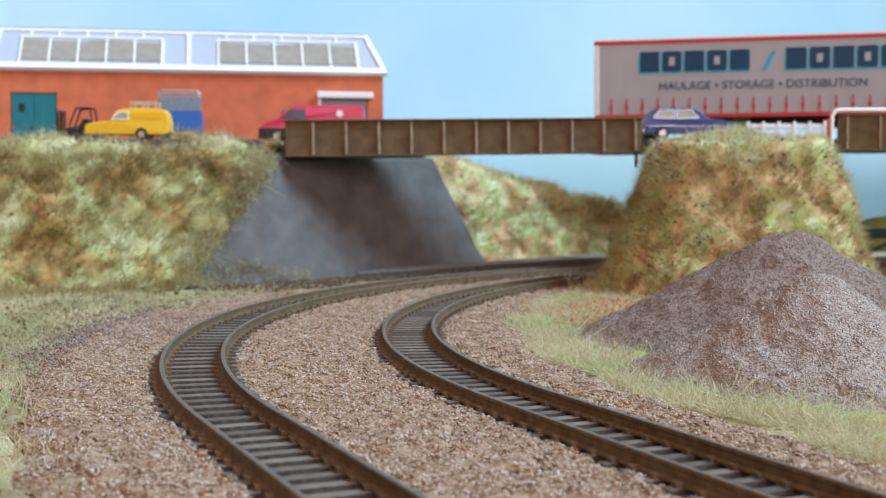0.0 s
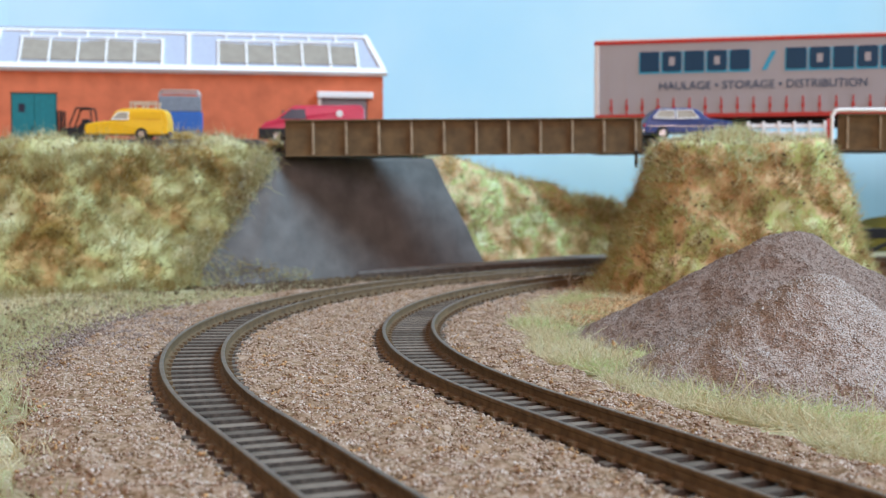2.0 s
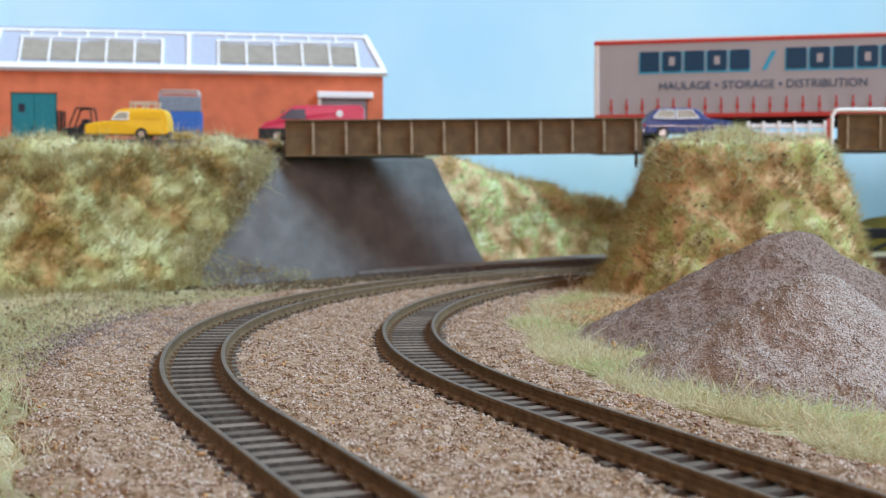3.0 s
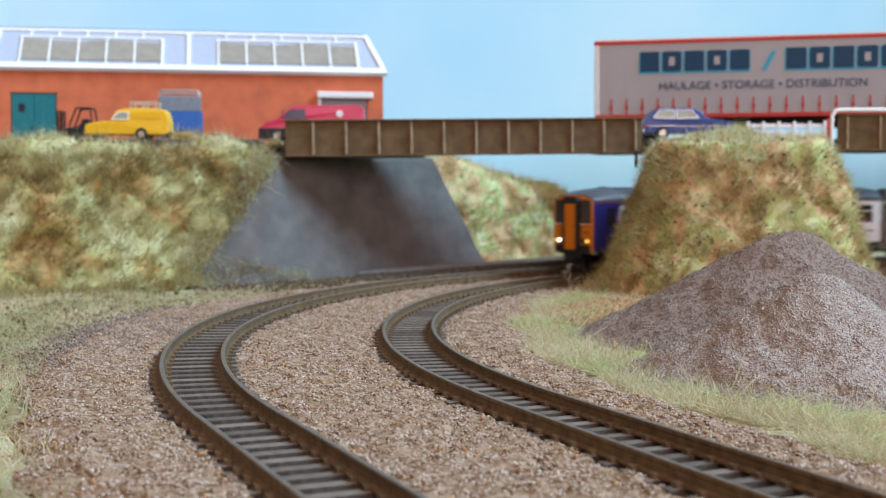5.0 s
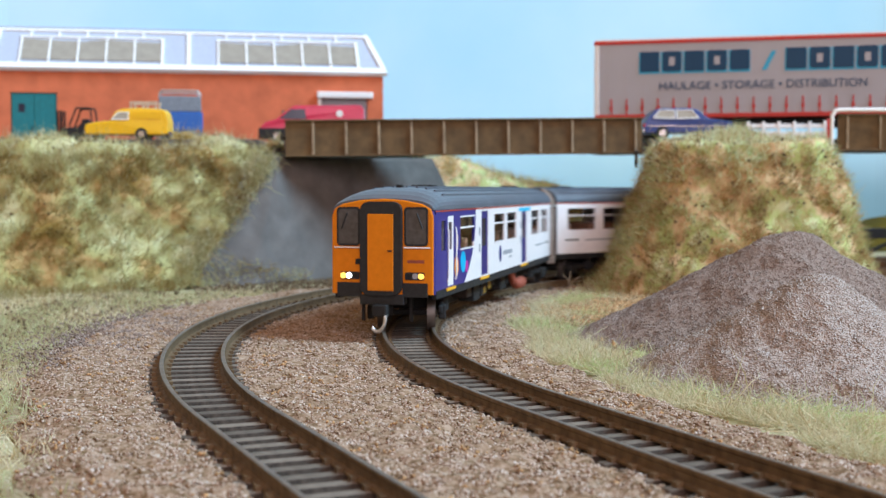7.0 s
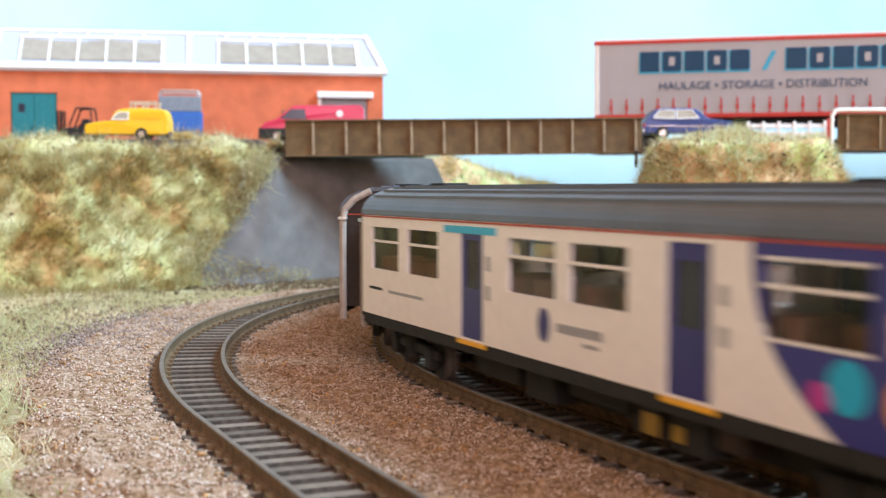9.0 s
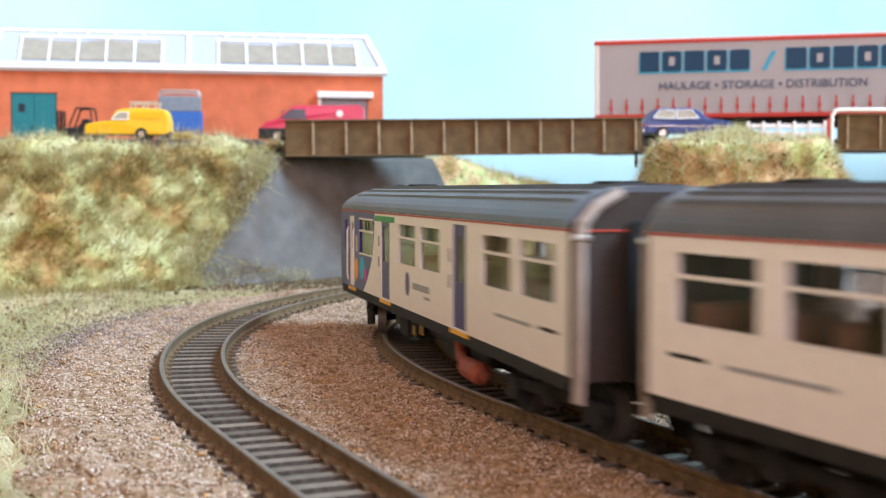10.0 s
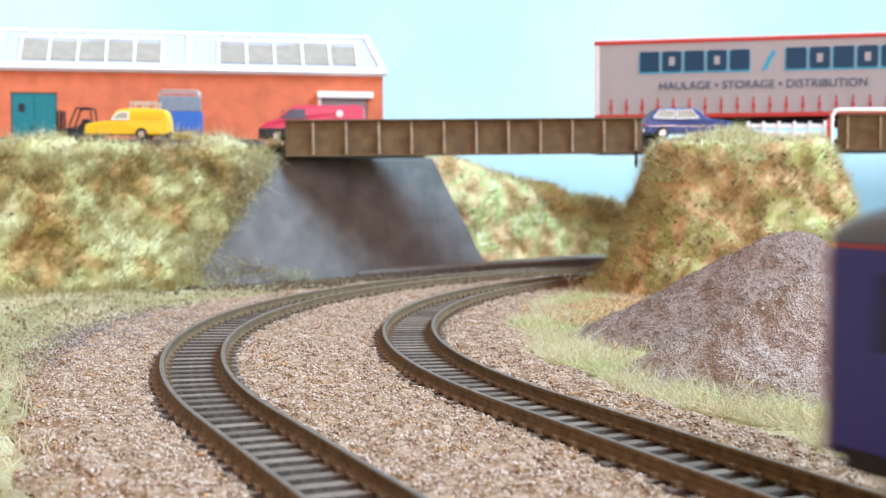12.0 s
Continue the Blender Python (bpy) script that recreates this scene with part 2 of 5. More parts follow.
def rods(points, r, seg=8):
    bm = bmesh.new()
    for a, b in zip(points, points[1:]):
        rod(bm, a, b, r, seg)
    for p in points[1:-1]:
        bmesh.ops.create_icosphere(bm, subdivisions=1, radius=r * 1.02, matrix=Matrix.Translation(p))
    return bm


def slab(bm, outline, y0, y1):
    """A plate with an outline in x and z, between two values of y."""
    f = [bm.verts.new((x, y0, z)) for x, z in outline]
    g = [bm.verts.new((x, y1, z)) for x, z in outline]
    n = len(f)
    bm.faces.new(f)
    bm.faces.new(g[::-1])
    for i in range(n):
        bm.faces.new((f[i], g[i], g[(i + 1) % n], f[(i + 1) % n]))
    bmesh.ops.recalc_face_normals(bm, faces=bm.faces)
    return bm


def plate(bm, outline, x0, x1):
    """The same with an outline in y and z, between two values of x."""
    f = [bm.verts.new((x0, y, z)) for y, z in outline]
    g = [bm.verts.new((x1, y, z)) for y, z in outline]
    n = len(f)
    bm.faces.new(f)
    bm.faces.new(g[::-1])
    for i in range(n):
        bm.faces.new((f[i], g[i], g[(i + 1) % n], f[(i + 1) % n]))
    bmesh.ops.recalc_face_normals(bm, faces=bm.faces)
    return bm


def loft(bm, rings, caps=True):
    rows = [[bm.verts.new(p) for p in ring] for ring in rings]
    n = len(rows[0])
    for a, b in zip(rows, rows[1:]):
        for i in range(n):
            bm.faces.new((a[i], a[(i + 1) % n], b[(i + 1) % n], b[i]))
    if caps:
        bm.faces.new(rows[0])
        bm.faces.new(rows[-1][::-1])
    bmesh.ops.recalc_face_normals(bm, faces=bm.faces)
    return bm


def rounded(y0, y1, z0, z1, r, n=4):
    out = []
    for cx, cz, a0 in ((y1 - r, z1 - r, 0), (y0 + r, z1 - r, 90), (y0 + r, z0 + r, 180), (y1 - r, z0 + r, 270)):
        for i in range(n + 1):
            a = radians(a0 + 90 * i / n)
            out.append((cx + r * math.cos(a), cz + r * math.sin(a)))
    return out


def pierced(bm, x0, x1, z0, z1, holes, y_out, y_in):
    """A wall in x and z with rectangular openings that go through it."""
    xs = sorted({x0, x1, *[h[0] for h in holes], *[h[1] for h in holes]})
    zs = sorted({z0, z1, *[h[2] for h in holes], *[h[3] for h in holes]})

    def hole(x, z):
        return any(h[0] < x < h[1] and h[2] < z < h[3] for h in holes)
    for y in (y_out, y_in):
        for a, b in zip(xs, xs[1:]):
            for c, d in zip(zs, zs[1:]):
                if not hole((a + b) / 2, (c + d) / 2):
                    bm.faces.new([bm.verts.new(p) for p in ((a, y, c), (b, y, c), (b, y, d), (a, y, d))])
    for a, b, c, d in list(holes) + [(x0, x1, z0, z1)]:
        ring = ((a, c), (b, c), (b, d), (a, d))
        for (p, q), (r, s) in zip(ring, ring[1:] + ring[:1]):
            bm.faces.new([bm.verts.new(v) for v in ((p, y_out, q), (r, y_out, s), (r, y_in, s), (p, y_in, q))])
    bmesh.ops.remove_doubles(bm, verts=bm.verts, dist=0.0005)
    bmesh.ops.recalc_face_normals(bm, faces=bm.faces)
    return bm


def numpy_mesh(name, verts, tris, mat):
    me = bpy.data.meshes.new(name)
    verts = np.asarray(verts, np.float32) * U
    tris = np.asarray(tris, np.int32)
    me.vertices.add(len(verts))
    me.vertices.foreach_set("co", verts.ravel())
    me.loops.add(tris.size)
    me.loops.foreach_set("vertex_index", tris.ravel())
    me.polygons.add(len(tris))
    me.polygons.foreach_set("loop_start", np.arange(0, tris.size, 3, dtype=np.int32))
    me.update(calc_edges=True)
    me.materials.append(mat)
    return me


def stones(name, pts, size, mat, rng, flat=0.75, sharp=False):
    """Many small crushed stones in one mesh: uneven double pyramids, or sharper four-sided grains."""
    n = len(pts)
    if sharp:
        base = np.array([(1, 1, 1), (1, -1, -1), (-1, 1, -1), (-1, -1, 1)], float)
        tri = np.array([(0, 1, 2), (0, 3, 1), (0, 2, 3), (1, 3, 2)])
    else:
        base = np.array([(1, 0, 0), (0, 1, 0), (-1, 0, 0), (0, -1, 0), (0, 0, 1), (0, 0, -1)], float)
        tri = np.array([(0, 1, 4), (1, 2, 4), (2, 3, 4), (3, 0, 4), (1, 0, 5), (2, 1, 5), (3, 2, 5), (0, 3, 5)])
    v = base[None] * rng.uniform(0.55, 1.25, (n, len(base), 1)) + rng.normal(0, 0.18, (n, len(base), 3))
    v[:, :, 2] *= flat
    ang = rng.uniform(0, 2 * np.pi, n)
    tilt = rng.normal(0, 0.5, n)
    c, s = np.cos(tilt)[:, None], np.sin(tilt)[:, None]
    x, z = v[:, :, 0] * c - v[:, :, 2] * s, v[:, :, 0] * s + v[:, :, 2] * c
    v[:, :, 0], v[:, :, 2] = x, z
    c, s = np.cos(ang)[:, None], np.sin(ang)[:, None]
    x, y = v[:, :, 0] * c - v[:, :, 1] * s, v[:, :, 0] * s + v[:, :, 1] * c
    v[:, :, 0], v[:, :, 1] = x, y
    v = v * np.asarray(size).reshape(-1, 1, 1) + np.asarray(pts)[:, None, :]
    t = tri[None] + (np.arange(n) * len(base))[:, None, None]
    return numpy_mesh(name, v.reshape(-1, 3), t.reshape(-1, 3), mat)


def fibres(name, pts, heading, length, width, mat, rng):
    """Many thin bent fibres in one mesh: two tapering pieces each."""
    n = len(pts)
    pts = np.asarray(pts, float)
    d = np.asarray(heading, float)
    d = d / np.linalg.norm(d, axis=1)[:, None]
    side = np.cross(d, rng.normal(0, 1, (n, 3)))
    side = side / np.linalg.norm(side, axis=1)[:, None]
    length = np.asarray(length).reshape(-1, 1) * np.ones((n, 1))
    w = side * width
    bend = rng.normal(0, 0.22, (n, 3)) * length
    mid = pts + d * length * 0.55
    tip = pts + d * length + bend
    v = np.stack([pts - w, pts + w, mid + w * 0.8, mid - w * 0.8, tip], 1)
    tri = np.array([(0, 1, 2), (0, 2, 3), (3, 2, 4)])
    t = tri[None] + (np.arange(n) * 5)[:, None, None]
    return numpy_mesh(name, v.reshape(-1, 3), t.reshape(-1, 3), mat)


def lumpy_grid(fn, nu, nv, lump=0.3, freq=0.5, seed=0):
    """A grid of points from fn(u, v), pushed out unevenly along its normal; returns points and normals."""
    p = np.array([[fn(i / (nu - 1), j / (nv - 1)) for j in range(nv)] for i in range(nu)], float)
    du, dv = np.gradient(p, axis=0), np.gradient(p, axis=1)
    nrm = np.cross(du, dv)
    nrm /= np.linalg.norm(nrm, axis=2)[:, :, None] + 1e-9
    if lump:
        k = np.array([[noise.noise(Vector(q) * freq + Vector((seed, 0, 0))) + 0.5 * noise.noise(Vector(q) * freq * 2.7 + Vector((0, seed, 3)))
                       + 0.25 * noise.noise(Vector(q) * freq * 6.5) for q in row] for row in p])
        p = p + nrm * k[:, :, None] * lump
    return p, nrm


def grid_mesh(name, p, mat):
    nu, nv = p.shape[:2]
    a = np.arange(nu * nv).reshape(nu, nv)
    q = np.stack([a[:-1, :-1], a[1:, :-1], a[1:, 1:], a[:-1, 1:]], -1).reshape(-1, 4)
    me = numpy_mesh(name, p.reshape(-1, 3), np.concatenate([q[:, [0, 1, 2]], q[:, [0, 2, 3]]]), mat)
    me.polygons.foreach_set("use_smooth", [True] * len(me.polygons))
    return me


def sample(p, nrm, n, rng):
    nu, nv = p.shape[:2]
    u, v = rng.uniform(0, nu - 1.001, n), rng.uniform(0, nv - 1.001, n)
    i, j = u.astype(int), v.astype(int)
    fu, fv = (u - i)[:, None], (v - j)[:, None]

    def mix(g):
        return (g[i, j] * (1 - fu) + g[i + 1, j] * fu) * (1 - fv) + (g[i, j + 1] * (1 - fu) + g[i + 1, j + 1] * fu) * fv
    return mix(p), mix(nrm)


# ---- the two tracks: an arc that runs out into a straight ----
GAUGE, RAIL, SLEEPER_STEP = 1.332, 0.26, 0.57
CX, CY, R, PHI = 29.933, 34.533, 30.884, 3.549


def spread(a):
    """Distance from the inner to the outer track at the angle a."""
    s = 2.0 - 3.245 * math.cos(a) - 0.647 * math.sin(a)
    return 3.95 + math.log1p(math.exp((s - 3.95) * 6)) / 6


def on_track(s, off=0.0, outer=False):
    """A point s along the inner track (0 where the arc ends, positive on the straight), off to the outside; and the heading."""
    a = PHI + min(s, 0) / R
    e, t = Vector((math.cos(a), math.sin(a), 0)), Vector((-math.sin(a), math.cos(a), 0))
    r = R + off + (spread(a) if outer else 0)
    return Vector((CX, CY, 0)) + e * r + t * max(s, 0), t


def mids(s):
    return on_track(s)[0]


rng = np.random.default_rng(5)

# ---- ground ----
bm = bmesh.new()
bmesh.ops.create_grid(bm, x_segments=60, y_segments=60, size=90)
for v in bm.verts:
    v.co.z = -0.25 + 0.05 * noise.noise(v.co * 0.2)
    v.co.y += 40
solid("ground", bm, m_turf, place(0, 0, 0), "brown-green scatter covered baseboard", "ground", kind="structure")


def outer_shoulder(s):
    """Width of the ballast outside the outer track."""
    return float(np.interp(s, [-40, -26, -21, -17, -12, -6, 0, 10], [3.5, 3.6, 4.1, 4.9, 4.0, 3.6, 3.4, 3.3]))


def ballast_point(s, o):
    a = PHI + min(s, 0) / R
    w0 = -3.35 - 0.45 * noise.noise(Vector((s * 0.5, 0, 1)))
    w1 = spread(a) + outer_shoulder(s) + 0.6 * noise.noise(Vector((s * 0.4, 7, 1)))
    p, t = on_track(s, w0 + (w1 - w0) * o)
    edge = min(o, 1 - o)
    return p.x, p.y, -0.07 - 0.2 * max(0, 1 - edge / 0.07)


def track_offsets(p):
    """Distances of points from the middle of the inner and of the outer track."""
    dx, dy = p[..., 0] - CX, p[..., 1] - CY
    near = -dx * math.sin(PHI) + dy * math.cos(PHI) > 0
    off = np.where(near, dx * math.cos(PHI) + dy * math.sin(PHI), np.hypot(dx, dy)) - R
    ang = np.where(near, PHI, np.arctan2(dy, dx) % (2 * np.pi))
    gap = 2.0 - 3.245 * np.cos(ang) - 0.647 * np.sin(ang)
    gap = 3.95 + np.log1p(np.exp((gap - 3.95) * 6)) / 6
    return off, off - gap


def ballast_clear(p):
    """True where loose stones lie: between and beside the tracks, few on the sleepers."""
    i, o = track_offsets(p)
    d = np.minimum(np.abs(i), np.abs(o))
    return (d > 0.96) | ((d > 0.76) & (rng.uniform(0, 1, len(p)) < 0.45)) | (rng.uniform(0, 1, len(p)) < 0.17)


bp, bn = lumpy_grid(lambda u, v: ballast_point(-60 + u * 105, v), 640, 130, lump=0.115, freq=2.4)
bi, bo = track_offsets(bp)
bd = np.minimum(np.abs(bi), np.abs(bo))
bp[:, :, 2] = np.where(bd < 0.9, -0.15, np.minimum(bp[:, :, 2] + 0.04, 0.06))
bed = grid_mesh("ballast_bed", bp, m_ballast_bed)
# Strip of the bed under each track is dark brown.
bed.materials.append(m_dark_brown)
dark = (bd[:-1, :-1] < 0.86).reshape(-1)
bed.polygons.foreach_set("material_index", np.concatenate([dark, dark]).astype(np.int32))
tagged(new("ballast_bed", bed), "pinkish brown crushed stone bed under the tracks", "ballast", kind="structure")
n = 250000
lo = int((-40 + 60) / 105 * 639)
hi = int((13.5 + 60) / 105 * 639)
mid = int((-25 + 60) / 105 * 639)
far, _ = sample(bp[lo:mid], bn[lo:mid], 34000, rng)
close, _ = sample(bp[mid:hi], bn[mid:hi], n - 34000, rng)
pts = np.concatenate([far, close])
clump = np.array([noise.noise(Vector(p) * 3.1) + 0.6 * noise.noise(Vector(p) * 9) for p in pts])
clear = ballast_clear(pts) & (clump > rng.uniform(-0.75, 0.25, n))
pts[:, 2] += np.clip(clump, -0.2, 0.5) * 0.05
pts, n = pts[clear], int(clear.sum())
tagged(new("ballast_stones", stones("ballast_stones", pts, rng.uniform(0.014, 0.043, n), m_stone, rng)),
       "loose pinkish beige crushed ballast stones", "ballast", kind="stuff")


spots = close[rng.integers(0, len(close), 26000)]
spots = spots[np.array([noise.noise(Vector(a) * 1.3 + Vector((5, 0, 0))) + 0.7 * noise.noise(Vector(a) * 5) for a in spots]) > 0.36]
spots = spots[np.minimum(*[np.abs(d) for d in track_offsets(spots)]) > 0.95] + [0, 0, 0.03]
tagged(new("ballast_dirt", stones("ballast_dirt", spots, rng.uniform(0.02, 0.05, len(spots)), m_litter, rng)),
       "clumps of rust brown grit among the ballast", "ballast", kind="stuff")


def make_track(name, outer, s0, s1, label):
    root = thing(name, place(0, 0, 0), label, "railway track", "two curved tracks")
    prof = [(-0.13, 0.0), (-0.13, 0.03), (-0.025, 0.06), (-0.025, 0.165), (-0.046, 0.195), (-0.046, 0.247), (-0.036, RAIL),
            (0.036, RAIL), (0.046, 0.247), (0.046, 0.195), (0.025, 0.165), (0.025, 0.06), (0.13, 0.03), (0.13, 0.0)]
    for side in (-1, 1):
        rings = []
        m = int((s1 - s0) / 0.6)
        for i in range(m + 1):
            s = s0 + (s1 - s0) * i / m
            rings.append([(*on_track(s, side * GAUGE / 2 + y, outer)[0].xy, z) for y, z in prof])
        bm = loft(bmesh.new(), rings)
        for f in bm.faces:
            if f.calc_center_median().z > RAIL - 0.012 and abs(f.normal.z) > 0.5:
                f.material_index = 1
        part("rail", bm, (m_rail_side, m_rail_top), root, "rusty sided rail with a dull bright top")
    bm = box(bmesh.new(), -0.105, 0.105, -1.02, 1.02, -0.16, 0.0, bevel=0.02, seg=1)
    for y in (-GAUGE / 2, GAUGE / 2):
        for d in (-0.155, 0.155):
            box(bm, -0.07, 0.07, y + d - 0.05, y + d + 0.05, -0.02, 0.075)
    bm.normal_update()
    # Sleeper tops grey-brown, sides and ends dark brown, chairs rusty.
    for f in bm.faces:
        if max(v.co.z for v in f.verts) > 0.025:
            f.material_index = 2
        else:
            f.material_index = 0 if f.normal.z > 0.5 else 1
    me = mesh_of("sleeper", bm, m_sleeper, m_dark_brown, m_rail_side)
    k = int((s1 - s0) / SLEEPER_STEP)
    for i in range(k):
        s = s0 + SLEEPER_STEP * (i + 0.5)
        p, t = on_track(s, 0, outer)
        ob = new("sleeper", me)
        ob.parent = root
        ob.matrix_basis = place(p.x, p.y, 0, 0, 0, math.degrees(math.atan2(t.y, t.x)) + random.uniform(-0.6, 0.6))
    return root


make_track("railway_track", True, -62, 32, "curved track with rusty rails and grey sleepers, empty")
make_track("railway_track", False, -150, 42, "curved track with rusty rails and grey sleepers, used by the train")

# ---- earthworks ----
def planted(name, fn, nu, nv, count, length, label, lump=0.45, freq=0.45, seed=0, rise=0.5, turf=m_scrub, blade=m_scrub_fibre, crest=5.2):
    p, nrm = lumpy_grid(fn, nu, nv, lump, freq, seed)
    root = tagged(new(name, grid_mesh(name, p, turf)), label, "embankment", kind="structure")
    q, d = sample(p, nrm, count, rng)
    thin = (q[:, 2] < crest + 0.3) | (rng.uniform(0, 1, count) < 0.12)
    q, d, count = q[thin], d[thin], int(thin.sum())
    clump = np.array([[noise.noise(Vector(a) * 1.6 + Vector((k, 0, 0))) for k in (0, 40, 80)] for a in q])
    head = d * 0.55 + clump * 1.5 + rng.normal(0, 0.45, (count, 3)) + np.array([0, 0, rise * 0.5])
    ob = new("grass_fibres", fibres("grass_fibres", q - d * 0.06, head, rng.uniform(0.2, 0.85, count) * length, 0.013, blade, rng))
    ob.parent = root
    tagged(ob, "tangled green, straw and rust coloured fibres", kind="stuff")
    q, d = sample(p, nrm, count // 45, rng)
    cr = new("turf_crumbs", stones("turf_crumbs", q + d * 0.1, rng.uniform(0.025, 0.085, len(q)), m_crumb, rng))
    cr.parent = root
    tagged(cr, "small dark crumbs of turf", kind="stuff")
    q, d = sample(p, nrm, count // 3, rng)
    q = q[q[:, 2] > crest - 1.3 * rng.uniform(0, 1, len(q)) ** 2]
    tuft = new("pale_tufts", fibres("pale_tufts", q, rng.normal(0, 0.7, q.shape) + [0, -0.2, 0.55], rng.uniform(0.15, 0.5, len(q)), 0.016, m_crest, rng))
    tuft.parent = root
    tagged(tuft, "pale wispy fibres along the top", kind="stuff")
    return root


def bank_left(u, v):
    x = -46 + u * (38.4 - 2.9 * (1 - max(0.0, min(1.0, (v - 0.12) / 0.68))))
    toe = float(np.interp(x, [-46, -18, -12.8, -10.6, -9.2, -7.6], [46.5, 47.6, 50.8, 53.8, 55.7, 58.0])) + 0.4 * math.sin(x * 0.9)
    top = float(np.interp(x, [-46, -14, -10.6, -9.2, -7.6], [54.4, 55.0, 56.2, 57.0, 57.6]))
    lift = 5.95 + 0.1 * max(0, min(1, (x + 12.5) / 3))
    if v < 0.12:
        return x, toe - 1.2 * (1 - v / 0.12), -0.35 + 0.35 * v / 0.12
    if v < 0.8:
        k = (v - 0.12) / 0.68
        return x, toe + (top - toe) * k, lift * math.sin(k * math.pi / 2) ** 0.85
    k = (v - 0.8) / 0.2
    return x, top + 3.0 * k, lift + 0.1 * k


def bank_far(u, v):
    x = -1.5 + u * 19
    toe, top = 64.6 + 0.45 * max(0, x - 2), 69.5 + 0.3 * max(0, x)
    h = np.interp(x, [-1.5, 1.0, 3.5, 5.5, 8.5, 11, 14, 18], [5.6, 5.5, 5.1, 4.3, 3.6, 2.7, 1.6, 1.2])
    if v < 0.75:
        k = v / 0.75
        return x, toe + (top - toe) * k, h * math.sin(k * math.pi / 2)
    k = (v - 0.75) / 0.25
    return x, top + 4 * k, h * (1 - 0.5 * k)


def hill(u, v):
    """An island of earth between the two spans, steep sided and flat topped."""
    a = 2 * math.pi * u
    cx, cy = 12.0, 51.0
    c, s = math.cos(a), math.sin(a)
    sq = (abs(c) ** 3.2 + abs(s) ** 3.2) ** (-1 / 3.2)
    if v < 0.7:
        k = v / 0.7
        w = 6.4 - 3.15 * k ** 0.5
        if c > 0:
            w = 5.45 - 2.0 * k
        d = 4.0 - 1.3 * k
        return cx + c * sq * w, cy + s * sq * d, -0.3 + 6.15 * k
    k = (v - 0.7) / 0.3
    return cx + c * sq * (3.45 if c > 0 else 3.25) * (1 - k), cy + s * sq * 2.7 * (1 - k), 5.85 + 0.12 * math.sin(k * math.pi / 2)


planted("left_embankment", bank_left, 150, 60, 120000, 1.1, "grassy railway embankment in mottled green, straw and rust", 0.95, 0.36, 2)
planted("far_embankment", bank_far, 80, 40, 36000, 1.1, "grassy bank with rust and straw coloured scrub behind the tracks", 0.5, 0.5, 9, turf=m_heath, blade=m_heath_fibre, crest=2.9)
planted("hill", hill, 110, 60, 80000, 0.85, "steep grass covered earth pier between two bridge spans", 0.36, 0.5, 5, turf=m_heath, blade=m_heath_fibre)

# tufts where the bank meets the wing wall and the level ground
n = 3200
f = rng.uniform(0, 1, n) ** 0.8
edge = np.outer(1 - f, (-10.9, 53.5, 0.5)) + np.outer(f, (-7.9, 56.9, 5.5)) + rng.normal(0, 1, (n, 3)) * np.array([0.3, 0.12, 0.2]) - np.array([0.12, 0.15, 0])
x = rng.uniform(-20, -8.0, n)
foot = np.c_[x, np.interp(x, [-46, -18, -12.8, -10.6, -9.2, -7.6], [46.5, 47.6, 50.8, 53.8, 55.7, 58.0]) - np.abs(rng.normal(0, 0.9, n)) + 0.5, np.full(n, -0.1)]
k = rng.uniform(0, 1, n // 2) ** 1.3
apron = np.c_[-11.2 + 5.2 * k, 53.2 + 3.2 * k, (1.25 * (1 - k) + 0.12) * rng.uniform(0, 1, n // 2)] + rng.normal(0, 0.12, (n // 2, 3))
pts = np.concatenate([edge, foot, apron[::3]])
wisp = edge[: n // 2] + rng.normal(0, 0.15, (n // 2, 3))
tagged(new("edge_wisps", fibres("edge_wisps", wisp, rng.normal(0, 0.7, wisp.shape) + [0.1, -0.4, 0.4], rng.uniform(0.2, 0.6, n // 2), 0.013, m_straw, rng)),
       "pale straw wisps along the edge of the bank", "grass", kind="stuff")
tagged(new("bank_tufts", fibres("bank_tufts", pts, rng.normal(0, 0.7, pts.shape) + [0.15, -0.5, 0.35], rng.uniform(0.15, 0.6, len(pts)), 0.014, m_scrub_fibre, rng)),
       "loose green and straw tufts at the edge of the bank", "grass", kind="stuff")

# grass on the level ground
n = 90000
gx, gy = rng.uniform(-24, -3.5, n), rng.uniform(12, 50, n)
q = np.c_[gx, gy, np.full(n, -0.22)]
_, past = track_offsets(q)
along_s = np.where((gx - CX) * -math.sin(PHI) + (gy - CY) * math.cos(PHI) > 0, 0.0, (np.arctan2(gy - CY, gx - CX) % (2 * np.pi) - PHI) * R)
shoulder = np.interp(along_s, [-40, -26, -21, -17, -12, -6, 0], [3.5, 3.6, 4.1, 4.9, 4.0, 3.6, 3.4])
patch = np.array([noise.noise(Vector((x * 0.6, y * 0.3, 4))) for x, y in zip(gx, gy)])
shade = np.array([noise.noise(Vector((x * 0.35, y * 0.16, 9))) for x, y in zip(gx, gy)])
ok = (past > shoulder - 0.5 + rng.exponential(0.5, n) + 0.8 * patch) & (patch > rng.uniform(-0.75, -0.05, n))
for blades, green, label in ((m_lawn, True, "short tufted green and olive grass"), (m_straw, False, "short dry straw coloured grass")):
    pick = ok & ((shade + rng.normal(0, 0.12, n) > -0.16) == green)
    pts = q[pick]
    head = rng.normal(0, 0.8, (len(pts), 3)) + [0, 0, 0.8]
    tagged(new("level_grass", fibres("level_grass", pts, head, rng.uniform(0.1, 0.42, len(pts)), 0.011, blades, rng)), label, "grass", kind="stuff")
pts = q[ok]
q = pts[rng.uniform(0, 1, len(pts)) < 0.05] + [0, 0, 0.04]
